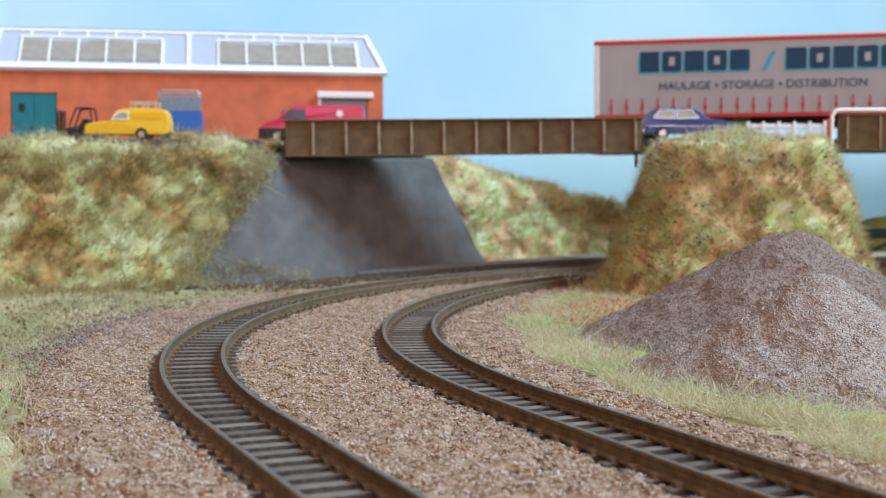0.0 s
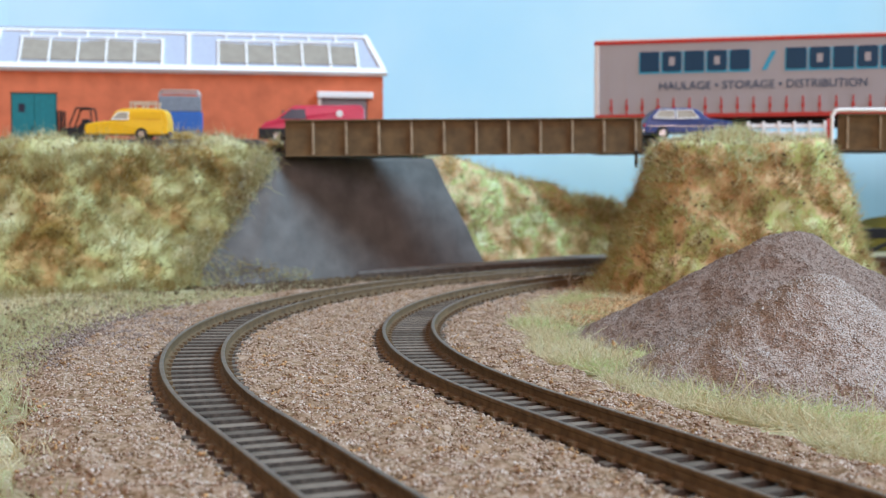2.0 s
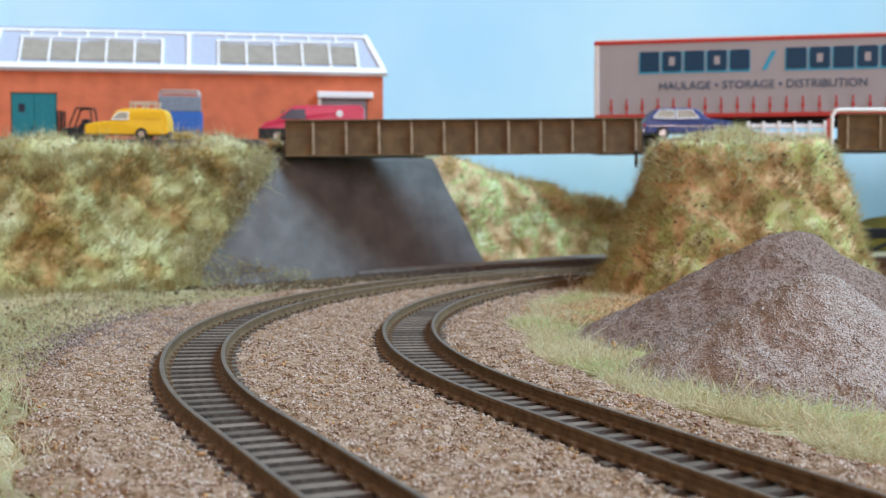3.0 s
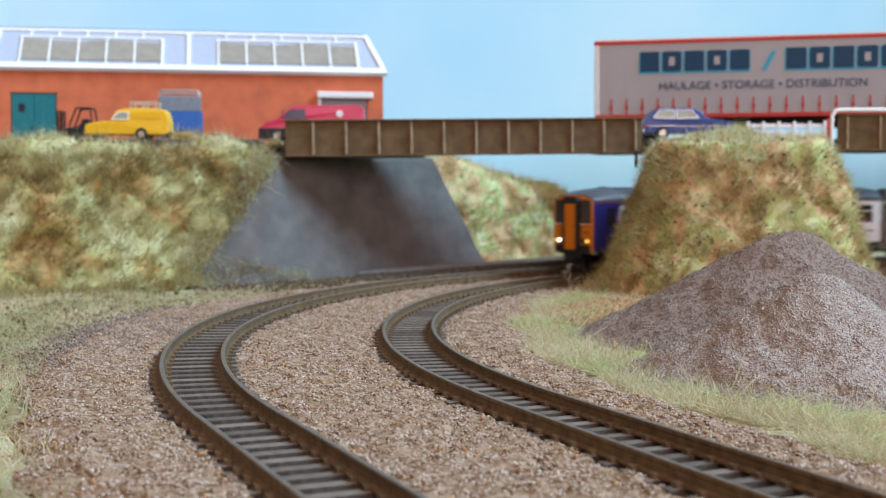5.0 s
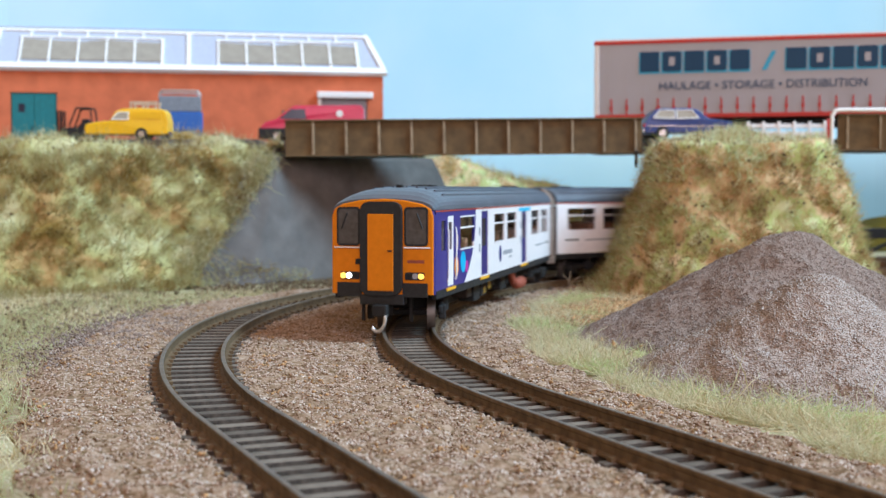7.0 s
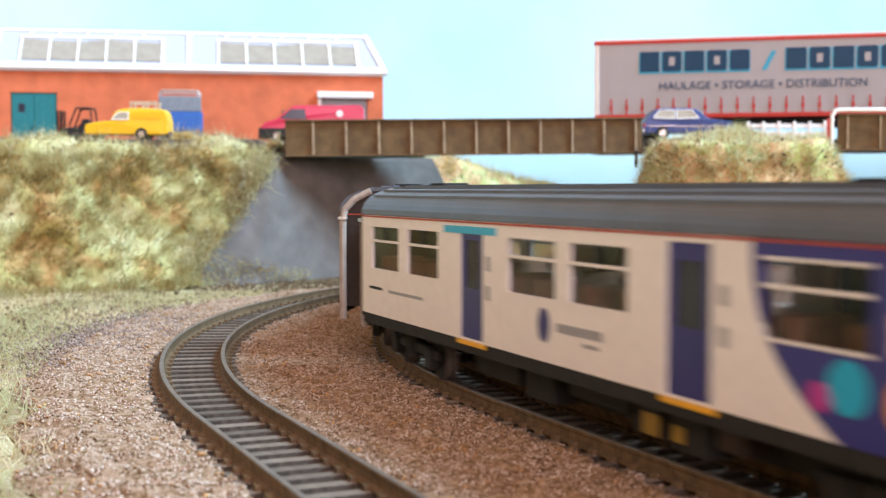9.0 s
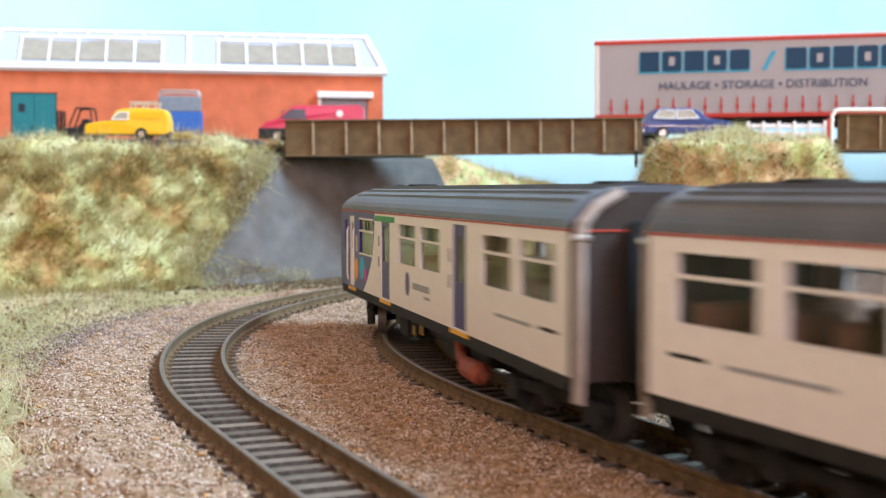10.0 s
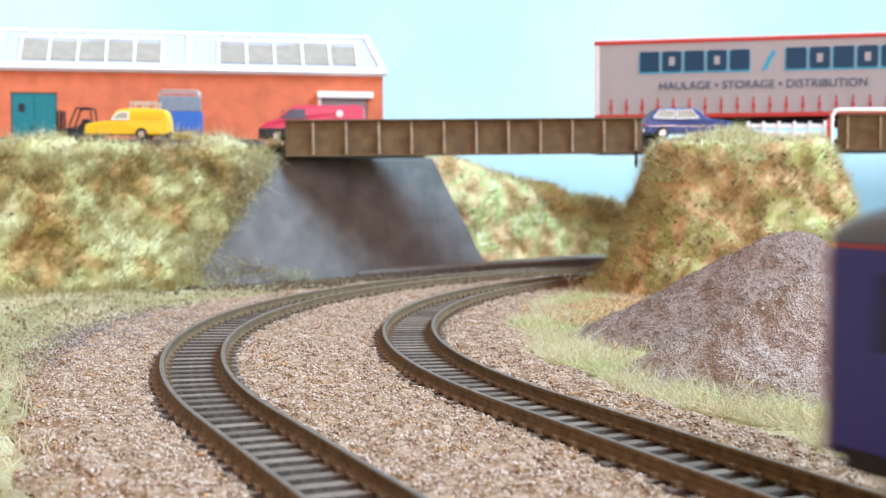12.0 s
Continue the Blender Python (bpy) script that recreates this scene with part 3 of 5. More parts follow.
tagged(new("ground_crumbs", stones("ground_crumbs", q, rng.uniform(0.03, 0.12, len(q)) * (0.4 + 0.9 * np.clip((q[:, 1] - 20) / 25, 0, 1)), m_crumb, rng)), "dark crumbs of soil among the grass", "soil", kind="stuff")
q = np.c_[rng.normal(-8.9, 1.0, 6000), rng.normal(35.5, 3.4, 6000), rng.uniform(-0.08, 0.0, 6000)]
q = q[track_offsets(q)[1] > 1.3]
tagged(new("dark_ballast", stones("dark_ballast", q, rng.uniform(0.02, 0.05, len(q)), m_mauve_stone, rng)), "darker mauve stones spilt beside the track", "ballast", kind="stuff")

# the verge between the ballast and the gravel heaps
n = 120000
s = rng.uniform(-34, 15, n)
o = -3.25 - np.abs(rng.normal(0, 1.35, n)) - 0.35 * np.sin(s * 0.9) + np.clip((-s - 14) / 14, 0, 1) * 0.7
patch = np.array([noise.noise(Vector((a * 0.55, b * 0.8, 2))) for a, b in zip(s, o)])
shade = np.array([noise.noise(Vector((a * 0.3, b * 0.7, 6))) for a, b in zip(s, o)]) + rng.normal(0, 0.12, n)
thick = patch > rng.uniform(-0.42, 0.36, n)
for blades, low_end, high_end, label in ((m_verge, 0.16, 9, "fresh green grass beside the ballast"), (m_straw, -9, 0.16, "long dry straw coloured grass beside the ballast")):
    pick = thick & (shade > low_end) & (shade <= high_end)
    pts = np.array([on_track(a, b)[0] for a, b in zip(s[pick], o[pick])])
    pts[:, 2] = -0.2
    m = len(pts)
    head = rng.normal(0, 1.0, (m, 3)) * [1, 1, 0.5] + [0, 0, 0.35]
    tagged(new("verge_grass", fibres("verge_grass", pts, head, rng.uniform(0.12, 0.6, m), 0.007, blades, rng)), label, "grass", kind="stuff")
m = 260
s, o = rng.uniform(-16, 10, m), -3.6 - np.abs(rng.normal(0, 1.1, m))
pts = np.array([on_track(a, b)[0] for a, b in zip(s, o)])
pts[:, 2] = -0.15
tagged(new("dry_stalks", fibres("dry_stalks", pts, rng.normal(0, 1.0, (m, 3)) * [1, 1, 0.3] + [0, 0, 0.45], rng.uniform(0.5, 1.15, m), 0.012, m_straw, rng)),
       "single long pale stalks standing out of the verge", "grass", kind="stuff")

# brown litter between the hill and the heaps
q = np.c_[rng.normal(6.0, 1.2, 13000), rng.normal(42.0, 3.4, 13000), rng.uniform(-0.24, -0.06, 13000)]
tagged(new("soil_litter", stones("soil_litter", q, rng.uniform(0.04, 0.13, len(q)), m_litter, rng)), "rust brown soil crumbs beside the gravel mounds", "soil", kind="stuff")

m = 6000
s, o = rng.uniform(-46, -25, m), rng.uniform(1.5, 8.5, m)
q = np.array([on_track(a, b, True)[0] for a, b in zip(s, o)])
q[:, 2] = rng.uniform(-0.24, -0.1, m)
tagged(new("soil_litter", stones("soil_litter", q, rng.uniform(0.03, 0.1, m), m_crumb, rng)), "dark brown crumbs along the foot of the abutment", "soil", kind="stuff")

# gravel heaps
def heap(x, y, h, rx, ry, seed, label, base, grain):
    def fn(u, v):
        a = 2 * math.pi * u
        k = v
        wob = 1 + 0.12 * noise.noise(Vector((math.cos(a), math.sin(a), seed)))
        z = h * (1 - k) ** 1.2 if k > 0.14 else h * 0.86 ** 1.2 + h * 0.07 * (1 - (k / 0.14) ** 2)
        return math.cos(a) * rx * k * wob, -math.sin(a) * ry * k * wob, z - 0.3
    p, nrm = lumpy_grid(fn, 120, 50, 0.12, 0.9, seed)
    p[-1], nrm[-1] = p[0], nrm[0]
    ob = tagged(new("gravel_mound", grid_mesh("gravel_mound", p, base)), label, "gravel mound", "gravel mounds")
    ob.matrix_basis = place(x, y, 0)
    m = 74000
    a, k = rng.uniform(0, 1, m), np.sqrt(rng.uniform(0, 1, m))
    i, j = (a * 118.9).astype(int), (k * 48.9).astype(int)
    q = p[i, j] + (p[i + 1, j] - p[i, j]) * rng.uniform(0, 1, (m, 1)) + (p[i, j + 1] - p[i, j]) * rng.uniform(0, 1, (m, 1))
    g = new("gravel", stones("gravel", q, rng.uniform(0.011, 0.026, m), grain, rng, sharp=True))
    g.parent = ob
    tagged(g, "loose pinkish grey grains", kind="stuff")


heap(8.15, 27.4, 2.65, 4.5, 4.3, 3, "low heap of fine pinkish grey gravel", m_heap, m_heap_stone)
heap(9.7, 35.0, 3.4, 6.7, 5.0, 8, "taller heap of darker mauve gravel", m_mauve, m_mauve_stone)

# ---- abutment ----
top = [(-7.75, 57.0, 5.5), (-7.45, 57.1, 5.5), (-7.0, 57.8, 5.5), (-5.6, 59.2, 5.5), (-3.8, 60.6, 5.5), (-2.0, 62.2, 5.55), (-0.55, 63.5, 5.6)]
low = [(-11.2, 53.6, -0.2), (-8.4, 54.7, -0.2), (-6.9, 56.4, -0.2), (-4.6, 58.6, -0.2), (-2.2, 60.6, -0.2), (0.2, 62.4, -0.2), (2.35, 63.9, -0.2)]


def wall_point(u, v):
    f = u * (len(top) - 1)
    i = min(int(f), len(top) - 2)
    a = Vector(low[i]).lerp(Vector(low[i + 1]), f - i)
    b = Vector(top[i]).lerp(Vector(top[i + 1]), f - i)
    return tuple(a.lerp(b, v))


p, nrm = lumpy_grid(wall_point, 60, 30, 0.07, 0.9, 4)
back = p + np.array([-0.5, 0.8, 0.0])
both = np.concatenate([p, back[:, ::-1], p[:, :1]], axis=1)
tagged(new("bridge_abutment", grid_mesh("bridge_abutment", both, m_concrete)), "rough grey concrete abutment with splayed wing wall", "abutment", kind="structure")


# low ledge along the foot of the abutment and the far bank
rings = []
for i in range(24):
    x = -4.0 + i * 0.55
    y, h = 58.3 + (x + 4.0) * 0.423, 0.02 + 0.47 * min(1.0, (x + 4.0) / 11.0) + 0.02 * noise.noise(Vector((x, 0, 3)))
    rings.append([(x, y, -0.3), (x, y + 0.05, h - 0.05), (x, y + 0.12, h), (x, y + 1.5, h + 0.1), (x, y + 1.5, -0.3)])
bm = loft(bmesh.new(), rings)
# Faces towards -y are dark brown, the rest grey.
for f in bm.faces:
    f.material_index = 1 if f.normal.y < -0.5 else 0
solid("ledge", bm, (m_kerb, m_dark_brown), place(0, 0, 0), "low grey ledge with a dark brown face", "ledge", kind="structure")


# ---- bridge ----
def girder(length, stiff, m, label):
    root = thing("bridge_girder", m, label, "girder", "bridge girders")
    part("web", boxed(0, length, -0.06, 0.06, 0.06, 1.58), m_girder, root)
    part("top_flange", boxed(-0.02, length + 0.02, -0.24, 0.24, 1.58, 1.66, bevel=0.02), m_girder, root)
    part("bottom_flange", boxed(-0.02, length + 0.02, -0.24, 0.24, -0.02, 0.06, bevel=0.02), m_girder, root)
    for x in stiff:
        bm = boxed(x - 0.05, x + 0.05, -0.2, -0.06, 0.06, 1.58, bevel=0.015, seg=1)
        part("stiffener", bm, m_rib, root, "paler worn stiffener rib")
    return root


girder(16.6, [0.25 + 1.02] + [1.27 + 1.5 * i for i in range(1, 11)], place(-7.2, 57.0, 5.5, 0, -0.7, 5.2), "brown plate girder with upright ribs over the tracks")
girder(21, [0.4 + 1.5 * i for i in range(14)], place(18.1, 57.2, 5.8, 0, 0, 0), "brown plate girder beyond the grass pier")
bm = boxed(8.93, 9.05, -0.3, -0.1, 0, 0.5, bevel=0.01, seg=1)
rod(bm, (8.99, -0.2, 0.0), (8.99, -0.2, -0.3), 0.09, 8, 0.04)
solid("bracket_lamp", bm, m_black, place(0, 58.2, 5.3), "small black lamp hanging below the girder end", "lamp")
solid("bridge_deck", boxed(-0.1, 16.4, 0.26, 3.3, 0.42, 0.78), m_road, place(-7.2, 57.0, 5.5, 0, -0.7, 5.2), "flat dark road deck over the tracks", "bridge deck", kind="structure")
solid("road_deck", boxed(9.65, 46, 57.6, 62.5, 5.98, 6.32), m_road, place(0, 0, 0), "flat dark road deck on the far side", "road", kind="structure")
solid("lorry_park", boxed(-0.4, 24, -0.5, 4.2, -0.34, 0), m_road, place(8.3, 68.6, 6.32, 0, 0, -15), "flat dark lorry park behind the road", "road", kind="structure")
solid("yard", box(boxed(-60, -8.4, 57.0, 86, 5.85, 6.28), -8.4, -1.0, 62.9, 86, 5.85, 6.28), m_road, place(0, 0, 0), "dark tarmac yard before the workshop", "yard", kind="structure")
bm = rods([(0.35, 0, -1.1), (0.35, 0, 0.45), (0.5, 0, 0.66), (0.75, 0, 0.7), (21, 0, 0.74)], 0.09, 8)
solid("girder_end_rail", bm, m_white, place(17.3, 56.6, 6.9), "white end rail beside the second bridge span", "railing")

# ---- workshop ----
def workshop():
    root = thing("workshop", place(-24.6, 68.0, 6.28, 0, 0, 10.4), "orange brick workshop with white edged glazed roof", "building")
    L, D, H, RH = 21.5, 9.0, 4.42, 2.3
    part("front_wall", pierced(bmesh.new(), 0, L, 0, H, [(1.0, 3.45, 0, 3.02), (17.95, 20.6, 0, 2.9)], 0, 0.25), m_brick, root, "plain orange brick wall")
    part("back_wall", boxed(0, L, D - 0.25, D, 0, H), m_brick, root)
    for x in (0, L - 0.25):
        bm = bmesh.new()
        plate(bm, [(0.26, 0), (D - 0.26, 0), (D - 0.26, H), (D - 0.26, H + 0.05), (2.3, H + 0.9), (0.26, H)], x, x + 0.25)
        part("gable_wall", bm, m_brick, root)
    slope = math.hypot(2.3, RH)
    lean = math.degrees(math.atan2(RH, 2.3))
    hip = 0.85

    def sheared(bm):
        """Draws the ends of the slope in towards the ridge."""
        for v in bm.verts:
            k = max(0.0, v.co.z) / slope
            v.co.x += (0.3 if v.co.x < L / 2 else -hip) * k
        return bm
    # front roof slope, leaning back: x along, y into the roof, z up the slope
    roof = new("roof", mesh_of("roof_panel", sheared(boxed(-0.2, L + 0.1, 0.05, 0.2, 0, slope)), m_panel))
    roof.parent = root
    roof.matrix_basis = place(0, -0.15, H) @ pose(0, 0, 0, lean - 90)
    tagged(roof, "pale blue-grey panelled roof with white bars")
    for z0, z1 in ((-0.12, 0.3), (slope - 0.16, slope + 0.08)):
        part("barge_board", sheared(boxed(-0.3, L + 0.22, -0.06, 0.22, z0, z1, bevel=0.03)), m_white, roof, "white painted edge board")
    for x in (-0.28, L - 0.05):
        part("verge_board", sheared(boxed(x, x + 0.3, -0.05, 0.21, 0.3, slope - 0.16)), m_white, roof, "white painted edge board")
    part("barge_board", boxed(10.45, 10.65, -0.04, 0.1, 0.3, slope - 0.16), m_white, roof, "white bar")
    for x0, x1 in ((1.45, 9.1), (12.2, 20.1)):
        step = (x1 - x0) / 5
        for i in range(5):
            a = x0 + i * step
            bm = boxed(a + 0.055, a + step - 0.055, -0.01, 0.045, 0.62, slope - 0.84)
            for v in bm.verts:
                if v.co.z > 1:
                    v.co.z -= 0.09 * ((i + (1 if v.co.x > a + 1 else 0)) % 3)
            part("skylight_pane", bm, m_skylight, roof, "dusty beige skylight pane")
            part("glazing_bar", boxed(a - 0.05, a + 0.05, -0.05, 0.06, 0.3, slope - 0.7), m_white, roof)
        part("glazing_bar", boxed(x1 - 0.07, x1 + 0.07, -0.05, 0.06, 0.3, slope - 0.7), m_white, roof)
        for i in range(5):
            part("glazing_bar", boxed(x0 + 0.45 + i * step - 0.05, x0 + 0.45 + i * step + 0.05, -0.04, 0.05, slope - 0.62, slope - 0.16), m_white, roof)
        part("head_bar", boxed(x0 - 0.1, x1 + 0.1, -0.05, 0.06, slope - 0.72, slope - 0.62), m_white, roof)
    bm = bmesh.new()
    plate(bm, [(2.1, H + RH), (2.1, H + RH + 0.12), (D + 0.2, H), (D + 0.2, H - 0.1)], 0.1, L - hip)
    part("rear_roof", bm, m_panel, root)
    door = part("double_door", boxed(1.02, 3.43, 0.08, 0.16, 0, 3.0), m_teal, root, "teal double door")
    part("door_leaf", boxed(1.08, 2.2, 0.04, 0.08, 0.05, 2.92, bevel=0.02), m_teal, door)
    part("door_leaf", boxed(2.25, 3.37, 0.04, 0.08, 0.05, 2.92, bevel=0.02), m_teal, door)
    part("door_window", boxed(1.4, 1.75, 0.03, 0.045, 1.95, 2.4), m_darkglass, door, "small dark door pane")
    part("handle", boxed(2.1, 2.16, 0.0, 0.04, 0.95, 1.2), m_black, door)
    sh = part("roller_shutter", boxed(17.97, 20.58, 0.12, 0.18, 0, 2.88), m_shutter, root, "grey roller shutter")
    for i in range(11):
        part("slat", boxed(18.0, 20.55, 0.08, 0.12, 0.05 + i * 0.24, 0.23 + i * 0.24, bevel=0.02, seg=1), m_shutter, sh)
    part("shutter_hood", boxed(17.7, 20.9, -0.35, -0.0, 2.92, 3.27, bevel=0.05), m_white, root, "white shutter hood")
    part("door_frame", boxed(17.75, 17.95, -0.03, 0.2, 0, 2.92), m_white, root)


workshop()


# ---- road vehicles ----
def wheel(parent, x, y, r, w=0.2):
    t = part("wheel", rod(bmesh.new(), (0, -w / 2, 0), (0, w / 2, 0), r, 20), m_tyre, parent, "black tyred wheel", at=(x, y, r))
    side = -1 if y < 0 else 1
    part("hubcap", rod(bmesh.new(), (0, side * w / 2, 0), (0, side * (w / 2 + 0.02), 0), r * 0.55, 14), m_chrome, t)
    return t


def shell(profile, half, belt, inset, bevel=0.06):
    """A vehicle body from its side outline; above the belt line the sides lean in."""
    bm = bmesh.new()
    def hw(z):
        return half - max(0, z - belt) * inset
    f = [bm.verts.new((x, -hw(z), z)) for x, z in profile]
    g = [bm.verts.new((x, hw(z), z)) for x, z in profile]
    n = len(f)
    bm.faces.new(f)
    bm.faces.new(g[::-1])
    for i in range(n):
        bm.faces.new((f[i], g[i], g[(i + 1) % n], f[(i + 1) % n]))
    bmesh.ops.recalc_face_normals(bm, faces=bm.faces)
    bmesh.ops.bevel(bm, geom=[e for e in bm.edges], offset=bevel, segments=2, affect="EDGES", profile=0.6)
    return bm


def side_glass(parent, outline, half, belt, inset, mat, name="window", label="", frame_mat=None):
    for sgn in (-1, 1):
        bm = bmesh.new()
        vs = [bm.verts.new((x, sgn * (half - max(0, z - belt) * inset + 0.012), z)) for x, z in outline]
        f = bm.faces.new(vs)
        r = bmesh.ops.extrude_face_region(bm, geom=[f])
        for v in r["geom"]:
            if isinstance(v, bmesh.types.BMVert):
                v.co.y -= sgn * 0.03
        bmesh.ops.recalc_face_normals(bm, faces=bm.faces)
        ob = part(name, bm, mat, parent, label)
        if frame_mat:
            pts = [(x, sgn * (half - max(0, z - belt) * inset + 0.02), z) for x, z in outline]
            part("window_trim", rods(pts + pts[:1], 0.025, 6), frame_mat, ob, "bright window trim")


def yellow_van():
    root = thing("van", place(-14.62, 58.2, 6.28, 0, 0, 1) @ Matrix.Scale(0.92, 4), "small yellow van parked at the edge of the bank", "van")
    # faces -x
    prof = [(-2.05, 0.28), (-2.1, 0.6), (-2.0, 0.8), (-1.5, 0.9), (-0.82, 0.96), (-0.58, 1.42), (-0.3, 1.55), (0.6, 1.6), (1.8, 1.54), (1.98, 1.38), (2.08, 0.9), (2.08, 0.35), (1.9, 0.25)]
    body = part("body", shell(prof, 0.74, 0.95, 0.16, 0.07), m_yellow, root, "glossy yellow van body", smooth=False)
    side_glass(body, [(-0.72, 1.02), (-0.42, 1.38), (0.1, 1.38), (0.1, 1.02)], 0.74, 0.95, 0.16, m_paleglass, "cab_window", "pale cab window", m_white)
    part("windscreen", boxed(-0.86, -0.84, -0.58, 0.58, 1.02, 1.05), m_darkglass, body)
    part("side_panel", slab(bmesh.new(), [(0.3, 1.05), (0.3, 1.36), (1.75, 1.36), (1.75, 1.05)], -0.735, -0.715), m_yellow, body)
    part("bumper", boxed(-2.14, -2.04, -0.7, 0.7, 0.3, 0.42, bevel=0.02), m_chrome, body, "chrome bumper")
    part("bumper", boxed(2.04, 2.14, -0.7, 0.7, 0.3, 0.42, bevel=0.02), m_chrome, body, "chrome bumper")
    for y in (-0.62, 0.62):
        wheel(root, 0.75 if y > 0 else 0.75, y + math.copysign(0.06, y), 0.3)
    wheel(root, -1.5, 0, 0.3)


def crimson_van():
    root = thing("van", place(-6.45, 62.2, 6.3, 0, 0, 1.5), "crimson panel van with black nose parked by the bridge", "van")
    prof = [(-2.5, 0.3), (-2.55, 0.75), (-2.3, 1.0), (-1.75, 1.15), (-1.05, 1.72), (-0.85, 1.82), (2.35, 1.84), (2.5, 1.7), (2.55, 0.35), (2.3, 0.28)]
    body = part("body", shell(prof, 0.9, 1.1, 0.14, 0.07), m_pink, root, "crimson van body")
    side_glass(body, [(-1.6, 1.16), (-1.05, 1.64), (-0.35, 1.64), (-0.3, 1.14)], 0.9, 1.1, 0.14, m_darkglass, "cab_window", "dark cab window")
    part("nose", boxed(-2.64, -1.25, -0.92, 0.92, 0.2, 0.72, bevel=0.08), m_black, body, "black plastic nose and bumper")
    part("windscreen", plate(bmesh.new(), [(-0.7, 1.2), (0.7, 1.2), (0.62, 1.6), (-0.62, 1.6)], -1.5, -1.46), m_darkglass, body)
    part("emblem", rod(bmesh.new(), (0, -0.9, 0), (0, -0.83, 0), 0.17, 16), m_white, body, "round white emblem", at=(1.35, 0, 1.42))
    part("lower_panel", boxed(-0.2, 2.45, -0.93, -0.9, 0.3, 0.42), m_black, body)
    for x in (-1.75, 1.6):
        for y in (-0.8, 0.8):
            wheel(root, x, y, 0.34)


def navy_car():
    root = thing("car", place(11.55, 59.4, 6.33, 0, 0, 3), "dark blue estate car with bright trim on the road", "car")
    prof = [(-2.1, 0.3), (-2.15, 0.62), (-2.02, 0.95), (-1.62, 1.4), (-1.35, 1.48), (0.1, 1.49), (0.4, 1.42), (0.95, 0.99), (2.0, 0.87), (2.15, 0.6), (2.12, 0.32)]
    body = part("body", shell(prof, 0.8, 0.93, 0.24, 0.05), m_navy, root, "dark blue car body")
    # Reflected light on these panes is painted as a pale base colour.
    side_glass(body, [(-1.72, 1.02), (-1.42, 1.38), (-0.72, 1.39), (-0.72, 0.99)], 0.8, 0.93, 0.24, m_paleglass, "rear_window", "pane with a pale reflection in its colour", m_white)
    side_glass(body, [(-0.62, 0.99), (-0.62, 1.39), (0.12, 1.39), (0.42, 1.02)], 0.8, 0.93, 0.24, m_paleglass, "door_window", "pane with a pale reflection in its colour", m_white)
    part("bumper", boxed(2.1, 2.22, -0.78, 0.78, 0.36, 0.48, bevel=0.02), m_chrome, body, "chrome bumper")
    part("bumper", boxed(-2.24, -2.12, -0.78, 0.78, 0.36, 0.48, bevel=0.02), m_chrome, body, "chrome bumper")
    part("windscreen", plate(bmesh.new(), [(-0.6, 1.03), (0.6, 1.03), (0.52, 1.36), (-0.52, 1.36)], 0.62, 0.7), m_paleglass, body, "pale windscreen")
    part("tail_lamp", boxed(-2.19, -2.08, -0.79, -0.6, 0.58, 0.74), m_red, body, "red lamp")
    part("side_trim", boxed(-2.0, 1.95, -0.82, -0.79, 0.62, 0.66), m_chrome, body)
    for x in (-1.3, 1.3):
        for y in (-0.72, 0.72):
            wheel(root, x, y, 0.31)


def blue_pickup():
    root = thing("pickup_truck", place(-13.15, 62.4, 6.28, 0, 0, 102), "blue pickup truck with grey canvas tilt, seen from behind", "truck")
    # faces +x, which points away
    part("body", shell([(-1.1, 0.3), (-1.1, 1.52), (2.6, 1.52), (3.3, 1.0), (3.35, 0.35)], 1.1, 1.2, 0, 0.05), m_blue, root, "blue load bed")
    part("cab", shell([(1.02, 1.0), (1.05, 2.1), (2.2, 2.1), (2.7, 1.4)], 1.0, 1.1, 0.12, 0.06), m_blue, root)
    part("tailgate", boxed(-1.16, -1.1, -1.02, 1.02, 0.62, 1.48, bevel=0.02), m_blue, root)
    part("canvas_tilt", shell([(-1.08, 1.53), (-1.02, 2.3), (0.95, 2.3), (0.98, 1.53)], 1.06, 1.2, 0.04, 0.06), m_canvas, root, "dark grey canvas tilt")
    for x in (-0.9, 0.9):
        hoop = [(x, -0.98, 2.2), (x, -0.98, 2.45), (x, -0.85, 2.58), (x, 0.85, 2.58), (x, 0.98, 2.45), (x, 0.98, 2.2)]
        part("hoop", rods(hoop, 0.045), m_steel, root, "grey tubular hoop")
    for y in (-0.85, 0.85):
        part("rail", rods([(-0.9, y, 2.55), (0.9, y, 2.55)], 0.04), m_steel, root)
        part("tail_lamp", boxed(-1.14, -1.08, y - 0.1, y + 0.1, 0.55, 0.7), m_red, root)
    for x in (-0.4, 2.4):
        for y in (-0.9, 0.9):
            wheel(root, x, y, 0.4, 0.25)


